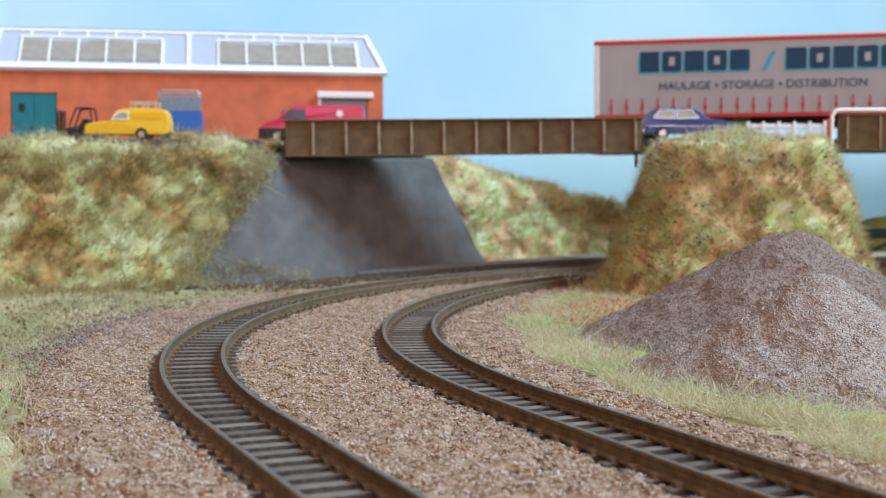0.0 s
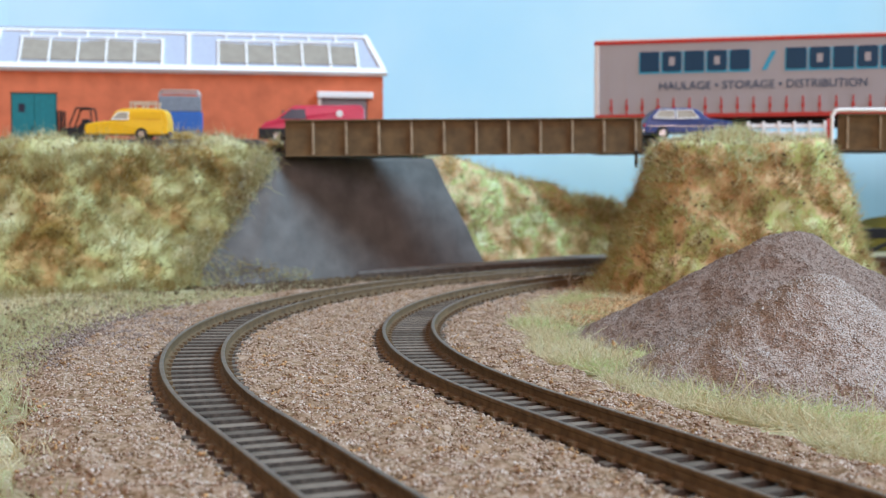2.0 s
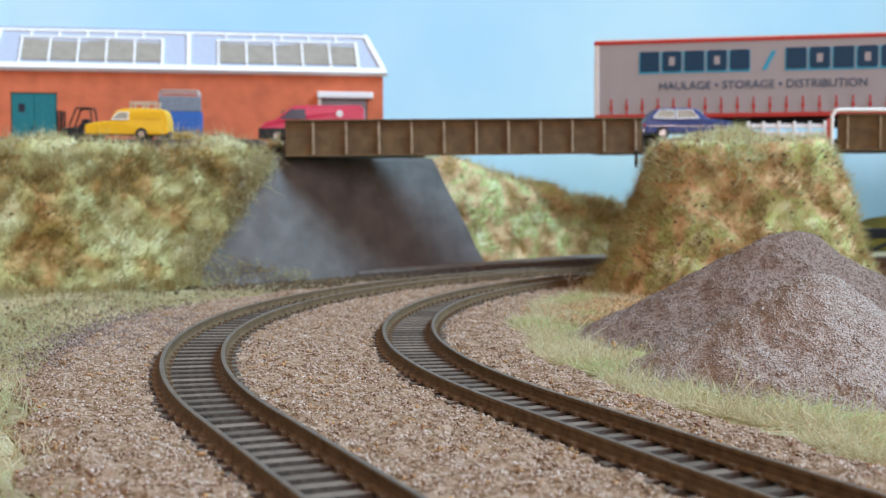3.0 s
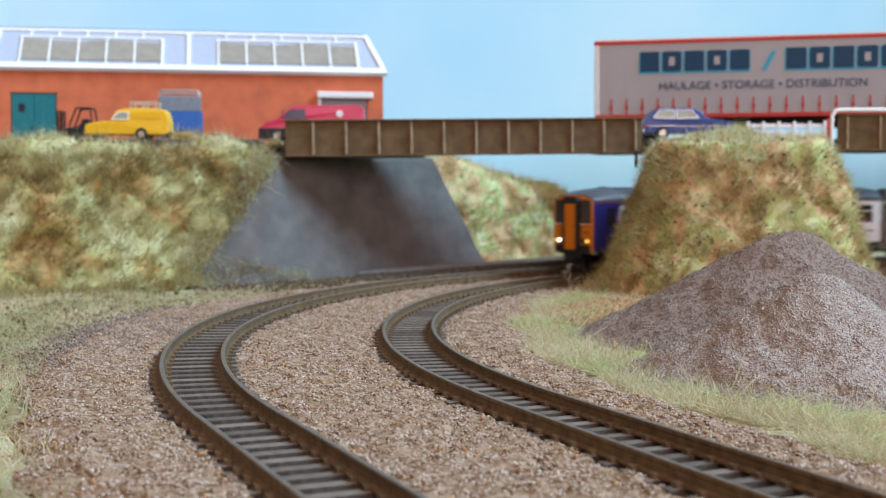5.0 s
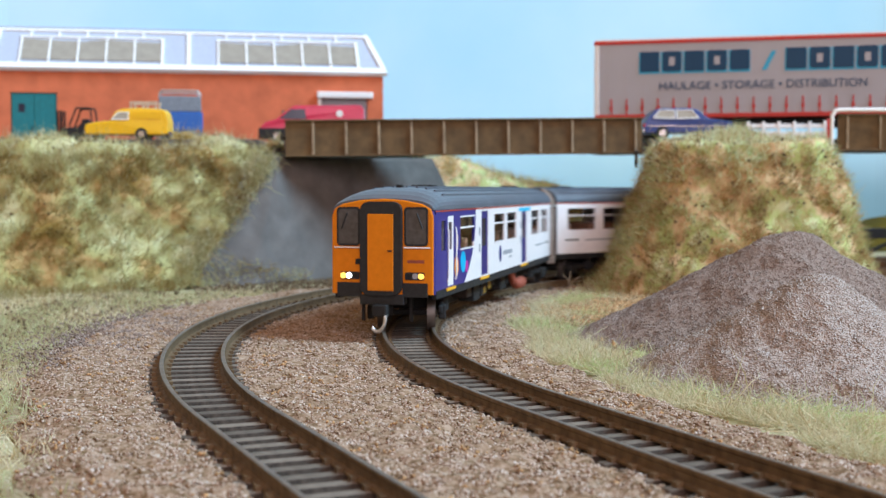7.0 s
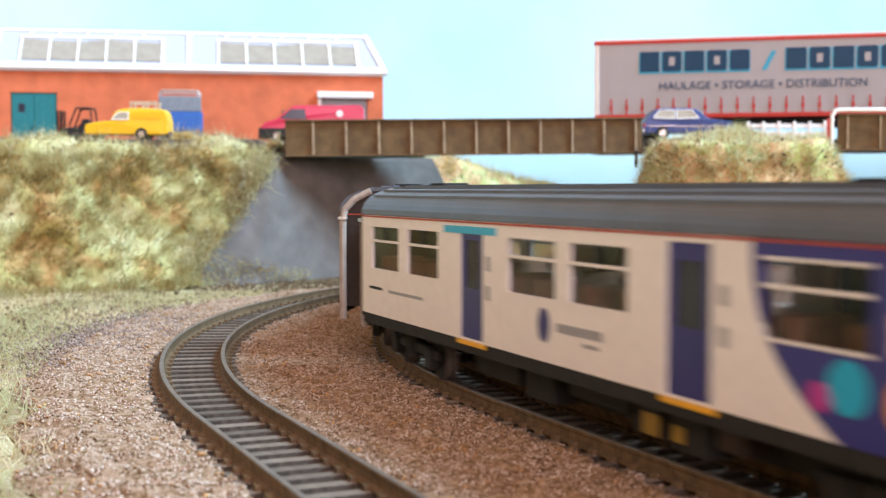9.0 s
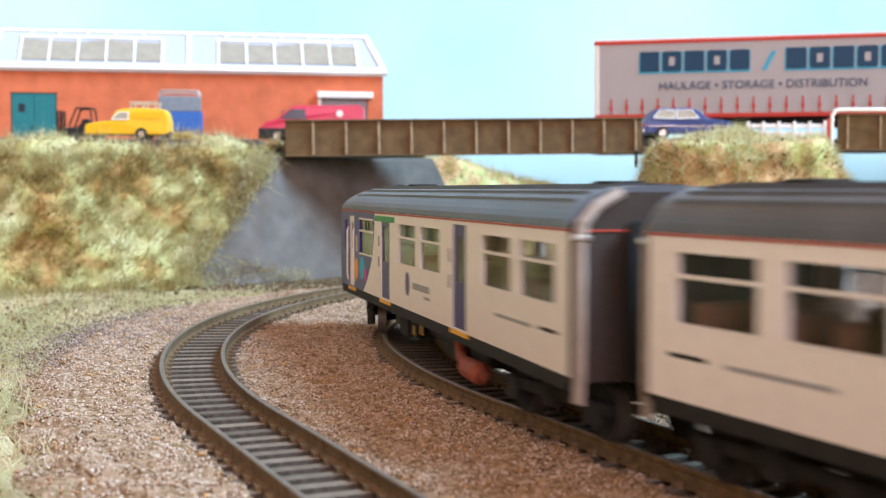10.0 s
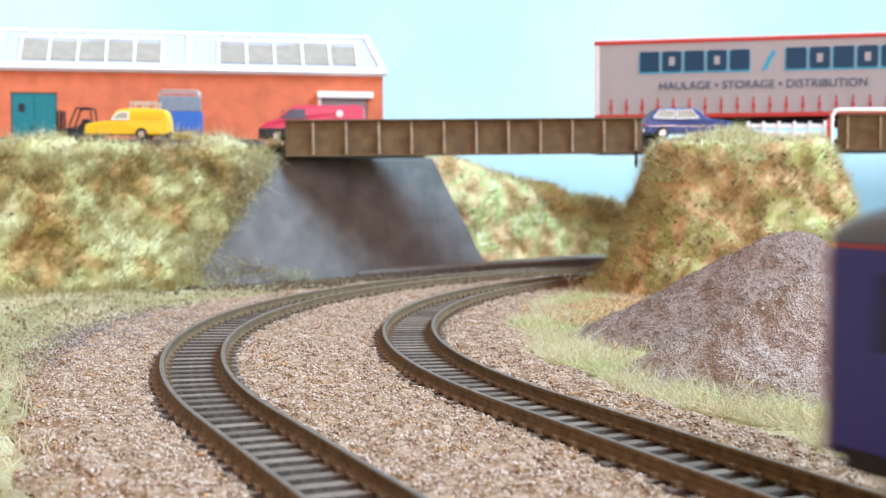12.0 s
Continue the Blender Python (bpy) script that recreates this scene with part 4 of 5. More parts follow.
def forklift():
    root = thing("forklift", place(-18.15, 62.0, 6.28), "dark worn forklift truck standing in the yard", "forklift")
    part("body", shell([(-0.6, 0.3), (-0.7, 0.75), (0.1, 0.8), (0.3, 1.0), (1.0, 1.0), (1.05, 0.3)], 0.5, 1.1, 0, 0.06), m_black, root, "dark forklift body")
    for x in (-0.95, -0.8):
        for y in (-0.32, 0.32):
            part("mast", boxed(x, x + 0.09, y - 0.05, y + 0.05, 0.1, 1.62), m_under, root, "upright mast")
    for y in (-0.25, 0.25):
        part("fork", boxed(-1.6, -0.9, y - 0.06, y + 0.06, 0.08, 0.14), m_under, root)
    for y in (-0.45, 0.45):
        part("cage_bar", rods([(-0.3, y, 0.8), (0.05, y, 1.72), (0.75, y, 1.72), (0.85, y, 0.95)], 0.045), m_end, root, "brown overhead guard bar")
    part("cage_roof", boxed(0.05, 0.75, -0.45, 0.45, 1.69, 1.75), m_end, root)
    part("seat", boxed(0.25, 0.6, -0.2, 0.2, 1.0, 1.2, bevel=0.05), m_black, root)
    for x in (-0.35, 0.75):
        for y in (-0.45, 0.45):
            wheel(root, x, y, 0.26)


def pallet_rack():
    root = thing("pallet_stack", place(-14.4, 60.4, 6.28), "pale wooden crate standing behind the yellow van", "crate")
    for x in (-0.6, 0, 0.6):
        for y in (-0.4, 0.4):
            part("post", boxed(x - 0.05, x + 0.05, y - 0.05, y + 0.05, 0, 1.9), m_pallet, root)
    for z in (0.3, 0.7, 1.1, 1.5, 1.82):
        for y in (-0.46, 0.46):
            part("slat", boxed(-0.66, 0.66, y - 0.02, y + 0.02, z, z + 0.12), m_pallet, root)


yellow_van()
crimson_van()
navy_car()
blue_pickup()
forklift()
pallet_rack()


# ---- curtain-sided trailer ----
def wording(body, size, x, z, mat, parent, name, y):
    cu = bpy.data.curves.new(name, "FONT")
    cu.body = body
    cu.size = size * U
    cu.extrude = 0.01 * U
    cu.align_x = "LEFT"
    tmp = new(name, cu)
    bpy.context.view_layer.update()
    me = bpy.data.meshes.new_from_object(tmp)
    bpy.data.objects.remove(tmp)
    me.materials.append(mat)
    ob = new(name, me)
    ob.parent = parent
    ob.matrix_basis = place(x, y, z, 90, 0, 0)
    return ob


def trailer():
    root = thing("lorry_trailer", place(8.3, 68.6, 6.32, 0, 0, -15), "grey curtain-sided lorry trailer with red edges and blue lettering", "trailer")
    L, W, z0, z1 = 22.0, 3.4, 1.75, 5.75
    body = part("curtain", boxed(0.25, L, 0.0, W, z0, z1 - 0.12), m_curtain, root, "grey curtain side")
    for i in range(22):
        part("curtain_fold", boxed(0.8 + i * 0.97, 0.86 + i * 0.97, -0.015, 0.01, z0, z1 - 0.2), m_curtain, body)
    part("roof_rail", boxed(-0.02, L, -0.05, W + 0.05, z1 - 0.2, z1, bevel=0.03), m_red, root, "red roof edge")
    part("front_post", boxed(0, 0.27, -0.04, W + 0.04, z0 - 0.05, z1 - 0.2, bevel=0.06), m_white, root, "white rounded front corner")
    part("roof_cap", boxed(0.05, L, 0.05, W - 0.05, z1, z1 + 0.08), m_white, root)
    part("side_rail", boxed(0.05, L, -0.06, W + 0.06, z0 - 0.22, z0, bevel=0.02), m_red, root, "dark red side rail")
    for i in range(22):
        x = 0.95 + i * 0.84
        st = part("strap", boxed(x - 0.04, x + 0.04, -0.05, -0.012, z0 - 0.05, z0 + 0.85), m_red, body, "red curtain strap")
        part("buckle", boxed(x - 0.08, x + 0.08, -0.07, -0.045, z0 + 0.25, z0 + 0.45), m_red, st)
    # the firm's name as plain blocks in its two blues
    sign = part("sign_blocks", boxed(2.55, 2.58, -0.03, -0.012, 4.0, 5.0), m_letter, body, "row of dark blue blocks edged light blue")
    x = 2.5
    for word, h in ((5, 1.12), (0, 0.9), (5, 1.15)):
        if word == 0:
            bm = bmesh.new()
            slab(bm, [(x + 0.1, 4.0), (x + 0.35, 4.0), (x + 0.85, 5.0), (x + 0.6, 5.0)], -0.045, -0.03)
            part("slanted_bar", bm, m_halo, sign)
            x += 1.35
            continue
        for i in range(word):
            w = 1.02
            part("halo_block", boxed(x - 0.07, x + w + 0.03, -0.028, -0.013, 3.93, 3.98 + h), m_halo, sign)
            bm = bmesh.new()
            slab(bm, rounded(x, x + w, 4.03, 4.0 + h, 0.16 if i in (1, 3, 4) else 0.02), -0.045, -0.03)
            part("block", bm, m_letter, sign)
            if i in (1, 3):
                part("block_centre", boxed(x + 0.36, x + 0.66, -0.055, -0.046, 4.35, 4.8), m_curtain, sign)
            x += 1.19
        x += 0.35
    wording("HAULAGE \u2022 STORAGE \u2022 DISTRIBUTION", 0.62, 3.5, 3.05, m_letter, body, "lettering", -0.03)
    part("chassis", boxed(0.6, L, 0.9, 2.5, 1.0, 1.5), m_black, root)
    for x in (2.2, 17.5, 18.9, 20.3):
        for y in (0.35, 3.05):
            w = part("wheel", rod(bmesh.new(), (0, -0.2, 0), (0, 0.2, 0), 0.55, 18), m_tyre, root, "black tyred wheel", at=(x, y, 0.55))
            part("hub", rod(bmesh.new(), (0, -0.22, 0), (0, 0.22, 0), 0.25, 12), m_steel, w)


trailer()


def barrier():
    root = thing("barrier", place(14.6, 60.2, 6.32), "low white barrier on the road beside the car", "barrier")
    for z in (0.25, 0.62):
        part("rail", boxed(0, 3.9, -0.05, 0.05, z, z + 0.22, bevel=0.02), m_white, root)
    for i in range(6):
        part("post", boxed(0.05 + i * 0.74, 0.19 + i * 0.74, -0.1, 0.0, 0, 0.95 if i < 5 else 1.0), m_white, root)
    part("end_post", boxed(3.9, 4.05, -0.08, 0.08, 0, 1.1), m_red, root, "dark red end post")


barrier()

# two dark tyres lying before the car
for x, z, tip in ((14.15, 6.33, 0), (14.4, 6.55, 14)):
    rings = [[((0.36 + 0.13 * math.cos(b)) * math.cos(a), (0.36 + 0.13 * math.cos(b)) * math.sin(a), 0.13 + 0.13 * math.sin(b)) for b in (i * math.pi / 4 for i in range(8))]
             for a in (j * math.pi / 9 for j in range(19))]
    solid("tyre", loft(bmesh.new(), rings, caps=False), m_tyre, place(x, 59.2, z, 0, tip, 0), "black tyre lying on the road before the car", "tyre", "tyres", smooth=True)

# a dead twig at the foot of the grass pier
root = thing("twig", place(5.15, 49.2, -0.2), "small bare grey twig at the foot of the pier", "twig")
part("stem", rods([(0, 0, 0), (-0.15, -0.02, 0.45), (-0.1, -0.04, 0.95)], 0.016, 6), m_rib, root)
part("branch", rods([(-0.12, -0.02, 0.4), (0.25, -0.05, 0.75)], 0.012, 6), m_rib, root)
part("branch", rods([(-0.13, -0.02, 0.55), (-0.42, -0.05, 0.85)], 0.011, 6), m_rib, root)

# dark trestle at the end of the baseboard
root = thing("trestle", place(24.6, 72, -0.2), "black timber trestle beyond the tracks", "trestle")
part("beam", boxed(-1.6, 8, -0.2, 0.2, 1.35, 1.95, bevel=0.04), m_black, root)
for x in (-0.9, 2.0, 5.0):
    part("post", boxed(x - 0.2, x + 0.2, -0.15, 0.15, 0, 1.35), m_black, root)
part("brace", rods([(-0.9, 0, 0.1), (1.9, 0, 1.4)], 0.12), m_black, root)

# ---- painted backdrop ----
m_sky = material("painted_sky", (0.5, 0.76, 0.88), 0.9, scale=9, bump=0, ramp=[(0.3, (0.44, 0.76, 1.0)), (0.7, (0.61, 0.87, 1.0))], spec=0.1)
# Faint glow added to brighten the board, which is no lamp.
glow = m_sky.node_tree.nodes["Principled BSDF"]
glow.inputs["Emission Color"].default_value = (0.6, 0.85, 1.0, 1)
glow.inputs["Emission Strength"].default_value = 0.16
nt = m_sky.node_tree
co = nt.nodes.new("ShaderNodeTexCoord")
sp = nt.nodes.new("ShaderNodeSeparateXYZ")
nt.links.new(co.outputs["Object"], sp.inputs[0])
# Shade low on the right of the board is put into its colour.
low = nt.nodes.new("ShaderNodeMapRange")
low.interpolation_type = "SMOOTHSTEP"
for k, v in (("From Min", 8 * U), ("From Max", 3 * U), ("To Min", 0.0), ("To Max", 0.9)):
    low.inputs[k].default_value = v
nt.links.new(sp.outputs["Z"], low.inputs["Value"])
shade_band = nt.nodes.new("ShaderNodeMix")
shade_band.data_type = "RGBA"
side = nt.nodes.new("ShaderNodeMapRange")
for k, v in (("From Min", 14 * U), ("From Max", 30 * U), ("To Min", 0.35), ("To Max", 1.0)):
    side.inputs[k].default_value = v
nt.links.new(sp.outputs["X"], side.inputs["Value"])
both_ways = nt.nodes.new("ShaderNodeMath")
both_ways.operation = "MULTIPLY"
nt.links.new(low.outputs[0], both_ways.inputs[0])
nt.links.new(side.outputs[0], both_ways.inputs[1])
nt.links.new(both_ways.outputs[0], shade_band.inputs[0])
nt.links.new(glow.inputs["Base Color"].links[0].from_socket, shade_band.inputs[6])
shade_band.inputs[7].default_value = (0.17, 0.31, 0.36, 1)
nt.links.new(shade_band.outputs[2], glow.inputs["Base Color"])
bm = bmesh.new()
rings = []
for i in range(25):
    x = -75 + i * 6.25
    y = 90 - 0.004 * max(0, abs(x) - 30) ** 2 * 1.5
    rings.append([(x, y, -0.3), (x, y, 40), (x, y + 0.6, 40), (x, y + 0.6, -0.3)])
loft(bm, rings)
solid("backdrop", bm, m_sky, place(0, 0, 0), "pale blue painted sky board, faintly glowing, shade painted in at lower right", "backdrop", kind="structure")
m_hills = material("painted_hills", (0.16, 0.14, 0.03), 0.95, scale=40, bump=0, ramp=[(0.35, (0.05, 0.07, 0.05)), (0.55, (0.2, 0.17, 0.03)), (0.7, (0.26, 0.24, 0.07))], spec=0.1)
bm = bmesh.new()
out = [(20, -0.2)] + [(20 + i * 1.0, float(np.interp(i, [0, 8, 10, 14, 20, 40], [1.0, 1.6, 2.4, 4.6, 5.2, 4.0])) + 0.2 * math.sin(i * 1.7)) for i in range(41)] + [(60, -0.2)]
slab(bm, out, 84.0, 84.2)
solid("painted_hills", bm, m_hills, place(0, 0, 0), "painted distant brown and green hills", "backdrop", kind="structure")


# ---- the two-car train ----
HL, HW, IN = 9.68, 1.40, 9.2
PANES = [(4.93, 6.72), (0.33, 1.97), (-1.78, -0.14), (-6.42, -4.82), (-8.55, -6.93)]
DOORS = [(2.95, 3.92), (-3.75, -2.8)]
CABDOOR = (7.5, 8.18)
CABPANE = (8.42, 8.9)


def roof_ring(x, drop, squeeze):
    pts = []
    for i in range(21):
        a = math.pi * i / 20
        y = HW * 1.01 * (1 if math.cos(a) > 0 else -1) * abs(math.cos(a)) ** 0.72
        z = 3.2 + (0.6 - drop) * math.sin(a) ** 0.9
        pts.append((x, y * squeeze, z))
    return pts


def seat_row(parent, x):
    for y in (-0.75, 0.75):
        part("seat", boxed(x - 0.12, x + 0.3, y - 0.45, y + 0.45, 1.3, 2.32, bevel=0.08), m_seat, parent)


def carriage(label, lit):
    root = thing("train_carriage", place(0, 0, RAIL), label, "train carriage", "two-car train")
    holes = [(a, b, 2.06, 2.96) for a, b in PANES] + [(a, b, 1.12, 3.08) for a, b in DOORS] + [(CABDOOR[0], CABDOOR[1], 1.12, 3.02), (*CABPANE, 2.1, 2.9)]
    for sgn in (-1, 1):
        side = part("side_wall", pierced(bmesh.new(), -IN, HL - 0.2, 1.08, 3.19, holes, sgn * HW, sgn * (HW - 0.07)), m_livery, root, "white side sweeping to dark blue at the cab")
        part("cantrail_line", boxed(-IN, HL - 0.15, *sorted((sgn * HW, sgn * (HW + 0.012))), 3.145, 3.182), m_cant, side, "thin red line below the roof")
        part("solebar", boxed(-IN + 0.1, HL - 0.3, *sorted((sgn * (HW - 0.14), sgn * (HW - 0.01))), 0.86, 1.075), m_under, side, "black solebar")
        for a, b in PANES:
            w = part("window", boxed(a, b, *sorted((sgn * (HW - 0.05), sgn * (HW - 0.035))), 2.06, 2.96), m_glass, side, "tinted window pane")
            w.visible_shadow = False
            yy = sorted((sgn * (HW - 0.02), sgn * (HW + 0.012)))
            part("frame_bar", boxed(a, b, *yy, 2.63, 2.68), m_whitecoat, w, "white window bar")
            part("frame_bar", boxed(a - 0.03, b + 0.03, *yy, 2.03, 2.07), m_whitecoat, w)
            part("frame_bar", boxed(a - 0.03, b + 0.03, *yy, 2.95, 2.99), m_whitecoat, w)
            part("mullion", boxed((a + b) / 2 - 0.02, (a + b) / 2 + 0.02, *yy, 2.68, 2.95), m_under, w)
        for a, b in DOORS:
            d = part("sliding_door", pierced(bmesh.new(), a, b, 1.12, 3.08, [(a + 0.18, b - 0.18, 2.0, 2.85)], sgn * (HW - 0.02), sgn * (HW - 0.06)), m_indigo, side, "dark blue sliding door")
            part("door_window", boxed(a + 0.18, b - 0.18, *sorted((sgn * (HW - 0.045), sgn * (HW - 0.035))), 2.0, 2.85), m_darkglass, d)
            part("step", boxed(a - 0.12, b + 0.12, *sorted((sgn * (HW - 0.1), sgn * (HW + 0.02))), 1.0, 1.075), m_stepyellow, side, "yellow step edge")
        d = part("cab_door", pierced(bmesh.new(), *CABDOOR, 1.12, 3.02, [(CABDOOR[0] + 0.15, CABDOOR[1] - 0.12, 2.1, 2.85)], sgn * (HW - 0.01), sgn * (HW - 0.05)), m_whitecoat, side, "white cab door")
        part("door_window", boxed(CABDOOR[0] + 0.15, CABDOOR[1] - 0.12, *sorted((sgn * (HW - 0.04), sgn * (HW - 0.03))), 2.1, 2.85), m_darkglass, d)
        for x in (CABDOOR[0] - 0.12, CABDOOR[1] + 0.1):
            part("handrail", rods([(x, sgn * (HW + 0.02), 1.25), (x, sgn * (HW + 0.05), 1.4), (x, sgn * (HW + 0.05), 2.6), (x, sgn * (HW + 0.02), 2.7)], 0.022, 6), m_whitecoat, side)
        part("step", boxed(CABDOOR[0] - 0.2, CABDOOR[1] + 0.15, *sorted((sgn * (HW - 0.1), sgn * (HW + 0.02))), 1.0, 1.075), m_stepyellow, side, "yellow step edge")
        part("cab_window", boxed(*CABPANE, *sorted((sgn * (HW - 0.05), sgn * (HW - 0.03))), 2.1, 2.9), m_darkglass, side, "dark cab side window")
        for x, z, rx, rz, mat in ((6.38, 1.68, 0.32, 0.3, m_cyan), (5.93, 1.53, 0.18, 0.17, m_magenta), (7.2, 1.6, 0.22, 0.29, m_amber)):
            bm = bmesh.new()
            slab(bm, [(x + rx * math.cos(i * 0.35), z + rz * math.sin(i * 0.35)) for i in range(18)], *sorted((sgn * HW, sgn * (HW + 0.008 + 0.003 * (mat == m_magenta)))))
            part("colour_spot", bm, mat, side, "round coloured spot")
        part("notice", boxed(7.02, 7.26, *sorted((sgn * HW, sgn * (HW + 0.008))), 2.08, 2.5), m_pallet, side)
        ex = -0.5 if sgn < 0 else 1.05
        bm = bmesh.new()
        slab(bm, [(ex + 0.2 * math.cos(i * 0.35), 1.65 + 0.27 * math.sin(i * 0.35)) for i in range(18)], *sorted((sgn * HW, sgn * (HW + 0.008))))
        part("emblem", bm, m_indigo, side, "oval blue emblem")
        words = (-0.08, 1.3, 0.75, 1.2) if sgn < 0 else (-0.95, 0.55, -1.0, -0.5)
        for a, b, z0, z1, mat in ((words[0], words[1], 1.58, 1.72, m_shutter), (words[2], words[3], 1.44, 1.5, m_shutter), (-8.7, -7.9, 1.62, 1.68, m_under), (-7.5, -5.6, 1.6, 1.66, m_shutter),
                                  (4.1, 4.27, 1.85, 2.1, m_shutter), (-2.66, -2.5, 1.85, 2.1, m_shutter), (4.1, 4.27, 2.35, 2.6, m_shutter), (-2.66, -2.5, 2.35, 2.6, m_shutter)):
            part("marking_bar", boxed(a, b, *sorted((sgn * HW, sgn * (HW + 0.006))), z0, z1), mat, side)
        mat = m_halo if lit else m_green
        a, b = (-4.5, -2.25) if lit else (2.4, 4.65)
        part("stripe", boxed(a, b, *sorted((sgn * (HW - 0.015), sgn * (HW + 0.011))), 2.96, 3.09), mat, side, "coloured stripe over the door")
    # roof
    rings = [roof_ring(-IN, 0, 1.0)] + [roof_ring(-IN + 0.3 + i * (IN + 7.6) / 8, 0, 1.0) for i in range(9)]
    rings += [roof_ring(x, d, q) for x, d, q in ((8.5, 0.03, 1.0), (9.0, 0.1, 1.0), (9.35, 0.19, 0.99), (9.62, 0.3, 0.97))]
    bm = loft(bmesh.new(), rings)
    roof = part("roof", bm, m_roof, root, "ribbed dark grey roof", smooth=False)
    for yy in (-1.2, -0.98, -0.74, -0.48, -0.2, 0.2, 0.48, 0.74, 0.98, 1.2):
        a = math.acos(min(1, (abs(yy) / (HW * 1.01)) ** (1 / 0.72)))
        z = 3.2 + 0.6 * math.sin(a) ** 0.9
        part("rib", boxed(-IN + 0.3, 8.0, yy - 0.026, yy + 0.026, z - 0.04, z + 0.032), m_roof, roof)
    for x in (-7.6, 5.4):
        part("vent", boxed(x - 0.35, x + 0.35, -0.3, 0.3, 3.79, 3.87, bevel=0.03), m_under, roof, "low dark roof vent")
    part("horn", boxed(7.9, 8.1, -0.08, 0.08, 3.74, 3.86), m_under, roof)
    # inside
    part("floor", boxed(-IN + 0.1, HL - 0.2, -HW + 0.1, HW - 0.1, 1.0, 1.1), m_end, root)
    part("ceiling_lining", boxed(-IN + 0.1, 8.0, -HW + 0.12, HW - 0.12, 3.1, 3.16), m_lining, root)
    for x in (-8.4, -7.0, -5.8, -2.4, -1.1, 0.3, 1.5, 5.0, 6.2):
        seat_row(root, x)
    part("bulkhead", boxed(7.25, 7.35, -HW + 0.1, HW - 0.1, 1.1, 3.1), m_seat, root)
    # inner end with gangway
    part("inner_end", plate(bmesh.new(), [(-HW, 1.0), (HW, 1.0), (HW, 3.2), (1.15, 3.5), (0.6, 3.7), (-0.6, 3.7), (-1.15, 3.5), (-HW, 3.2)], -IN - 0.03, -IN + 0.04), m_end, root, "dark brown carriage end")
    part("gangway", plate(bmesh.new(), rounded(-0.58, 0.58, 0.95, 3.3, 0.2), -IN - 0.3, -IN - 0.03), m_black, root, "black rubber gangway")
    for y in (-1.3, 1.3):
        bow = [(-IN - 0.12, y, 0.72), (-IN - 0.16, y, 1.3), (-IN - 0.16, y, 3.0), (-IN - 0.13, y * 0.97, 3.26), (-IN - 0.1, y * 0.8, 3.5), (-IN - 0.06, y * 0.5, 3.7)]
        trim = part("end_trim", rods(bow, 0.085, 8), m_trim, root, "bowed beige-grey upright at the carriage end")
        part("bracket", boxed(-IN - 0.26, -IN - 0.05, y - 0.1, y + 0.1, 3.02, 3.1, bevel=0.02), m_steel, trim)
    part("end_line", boxed(-IN - 0.045, -IN - 0.03, -1.2, 1.2, 3.14, 3.17), m_cant, root, "thin red line across the end")
    part("end_plate", boxed(-IN - 0.05, -IN - 0.03, -1.0, -0.82, 2.85, 3.0), m_pallet, root, "small pale plate")
    part("end_plate", boxed(-IN - 0.05, -IN - 0.03, -1.05, -0.7, 1.4, 1.44), m_stepyellow, root, "thin yellow dash")
    # cab front
    face = [(-HW, 1.0), (HW, 1.0), (HW, 3.05), (1.33, 3.24), (1.1, 3.37), (0.6, 3.47), (0, 3.51), (-0.6, 3.47), (-1.1, 3.37), (-1.33, 3.24), (-HW, 3.05)]
    inner = [(y * 0.96, 1.0 + (z - 1.0) * 0.985) for y, z in face]
    edge = [(y * 0.985, 1.0 + (z - 1.0) * 0.995) for y, z in face]
    bm = loft(bmesh.new(), [[(HL - 0.05, y, z) for y, z in edge], [(HL - 0.02, y, z) for y, z in edge], [(HL, y, z) for y, z in inner]])
    front = part("cab_front", bm, m_orange, root, "orange cab front with black gangway")
    bm = loft(bmesh.new(), [[(HL - 0.2, y * 0.998, z) for y, z in face], [(HL - 0.11, y * 0.998, z) for y, z in face], [(HL - 0.051, y, z) for y, z in edge]])
    part("nose_rim", bm, m_indigo, front, "dark blue rounded edge behind the orange face")
    g = part("gangway_frame", plate(bmesh.new(), rounded(-0.56, 0.56, 0.98, 3.42, 0.24), HL, HL + 0.17), m_black, front, "black gangway surround")
    part("gangway_door", boxed(HL + 0.15, HL + 0.19, -0.35, 0.35, 1.1, 3.1, bevel=0.015), m_orange, g, "orange gangway door")
    part("door_handle", boxed(HL + 0.19, HL + 0.22, 0.2, 0.32, 2.12, 2.16), m_under, g)
    for s in (-1, 1):
        w = part("windscreen", plate(bmesh.new(), rounded(*sorted((s * 0.6, s * 1.24)), 2.26, 3.28, 0.1), HL - 0.01, HL + 0.02), m_black, front, "cab window with black surround")
        part("pane", plate(bmesh.new(), rounded(*sorted((s * 0.65, s * 1.19)), 2.32, 3.22, 0.07), HL + 0.021, HL + 0.028), m_cabglass, w)
        part("wiper", rods([(HL + 0.04, s * 0.95, 3.12), (HL + 0.04, s * 1.1, 2.72)], 0.02, 5), m_black, w)
        part("handrail", rods([(HL + 0.06, s * 0.6, 2.22), (HL + 0.06, s * 1.3, 2.22)], 0.02, 6), m_whitecoat, front, "white handrail")
        lamp = part("lamp_cluster", plate(bmesh.new(), rounded(*sorted((s * 0.62, s * 1.14)), 1.38, 1.58, 0.04), HL, HL + 0.025), m_black, front, "black lamp cluster")
        part("marker_light", rod(bmesh.new(), (HL + 0.02, s * 1.06, 1.48), (HL + 0.05, s * 1.06, 1.48), 0.075, 14), m_marker if lit else m_rustred, lamp, "amber marker light")
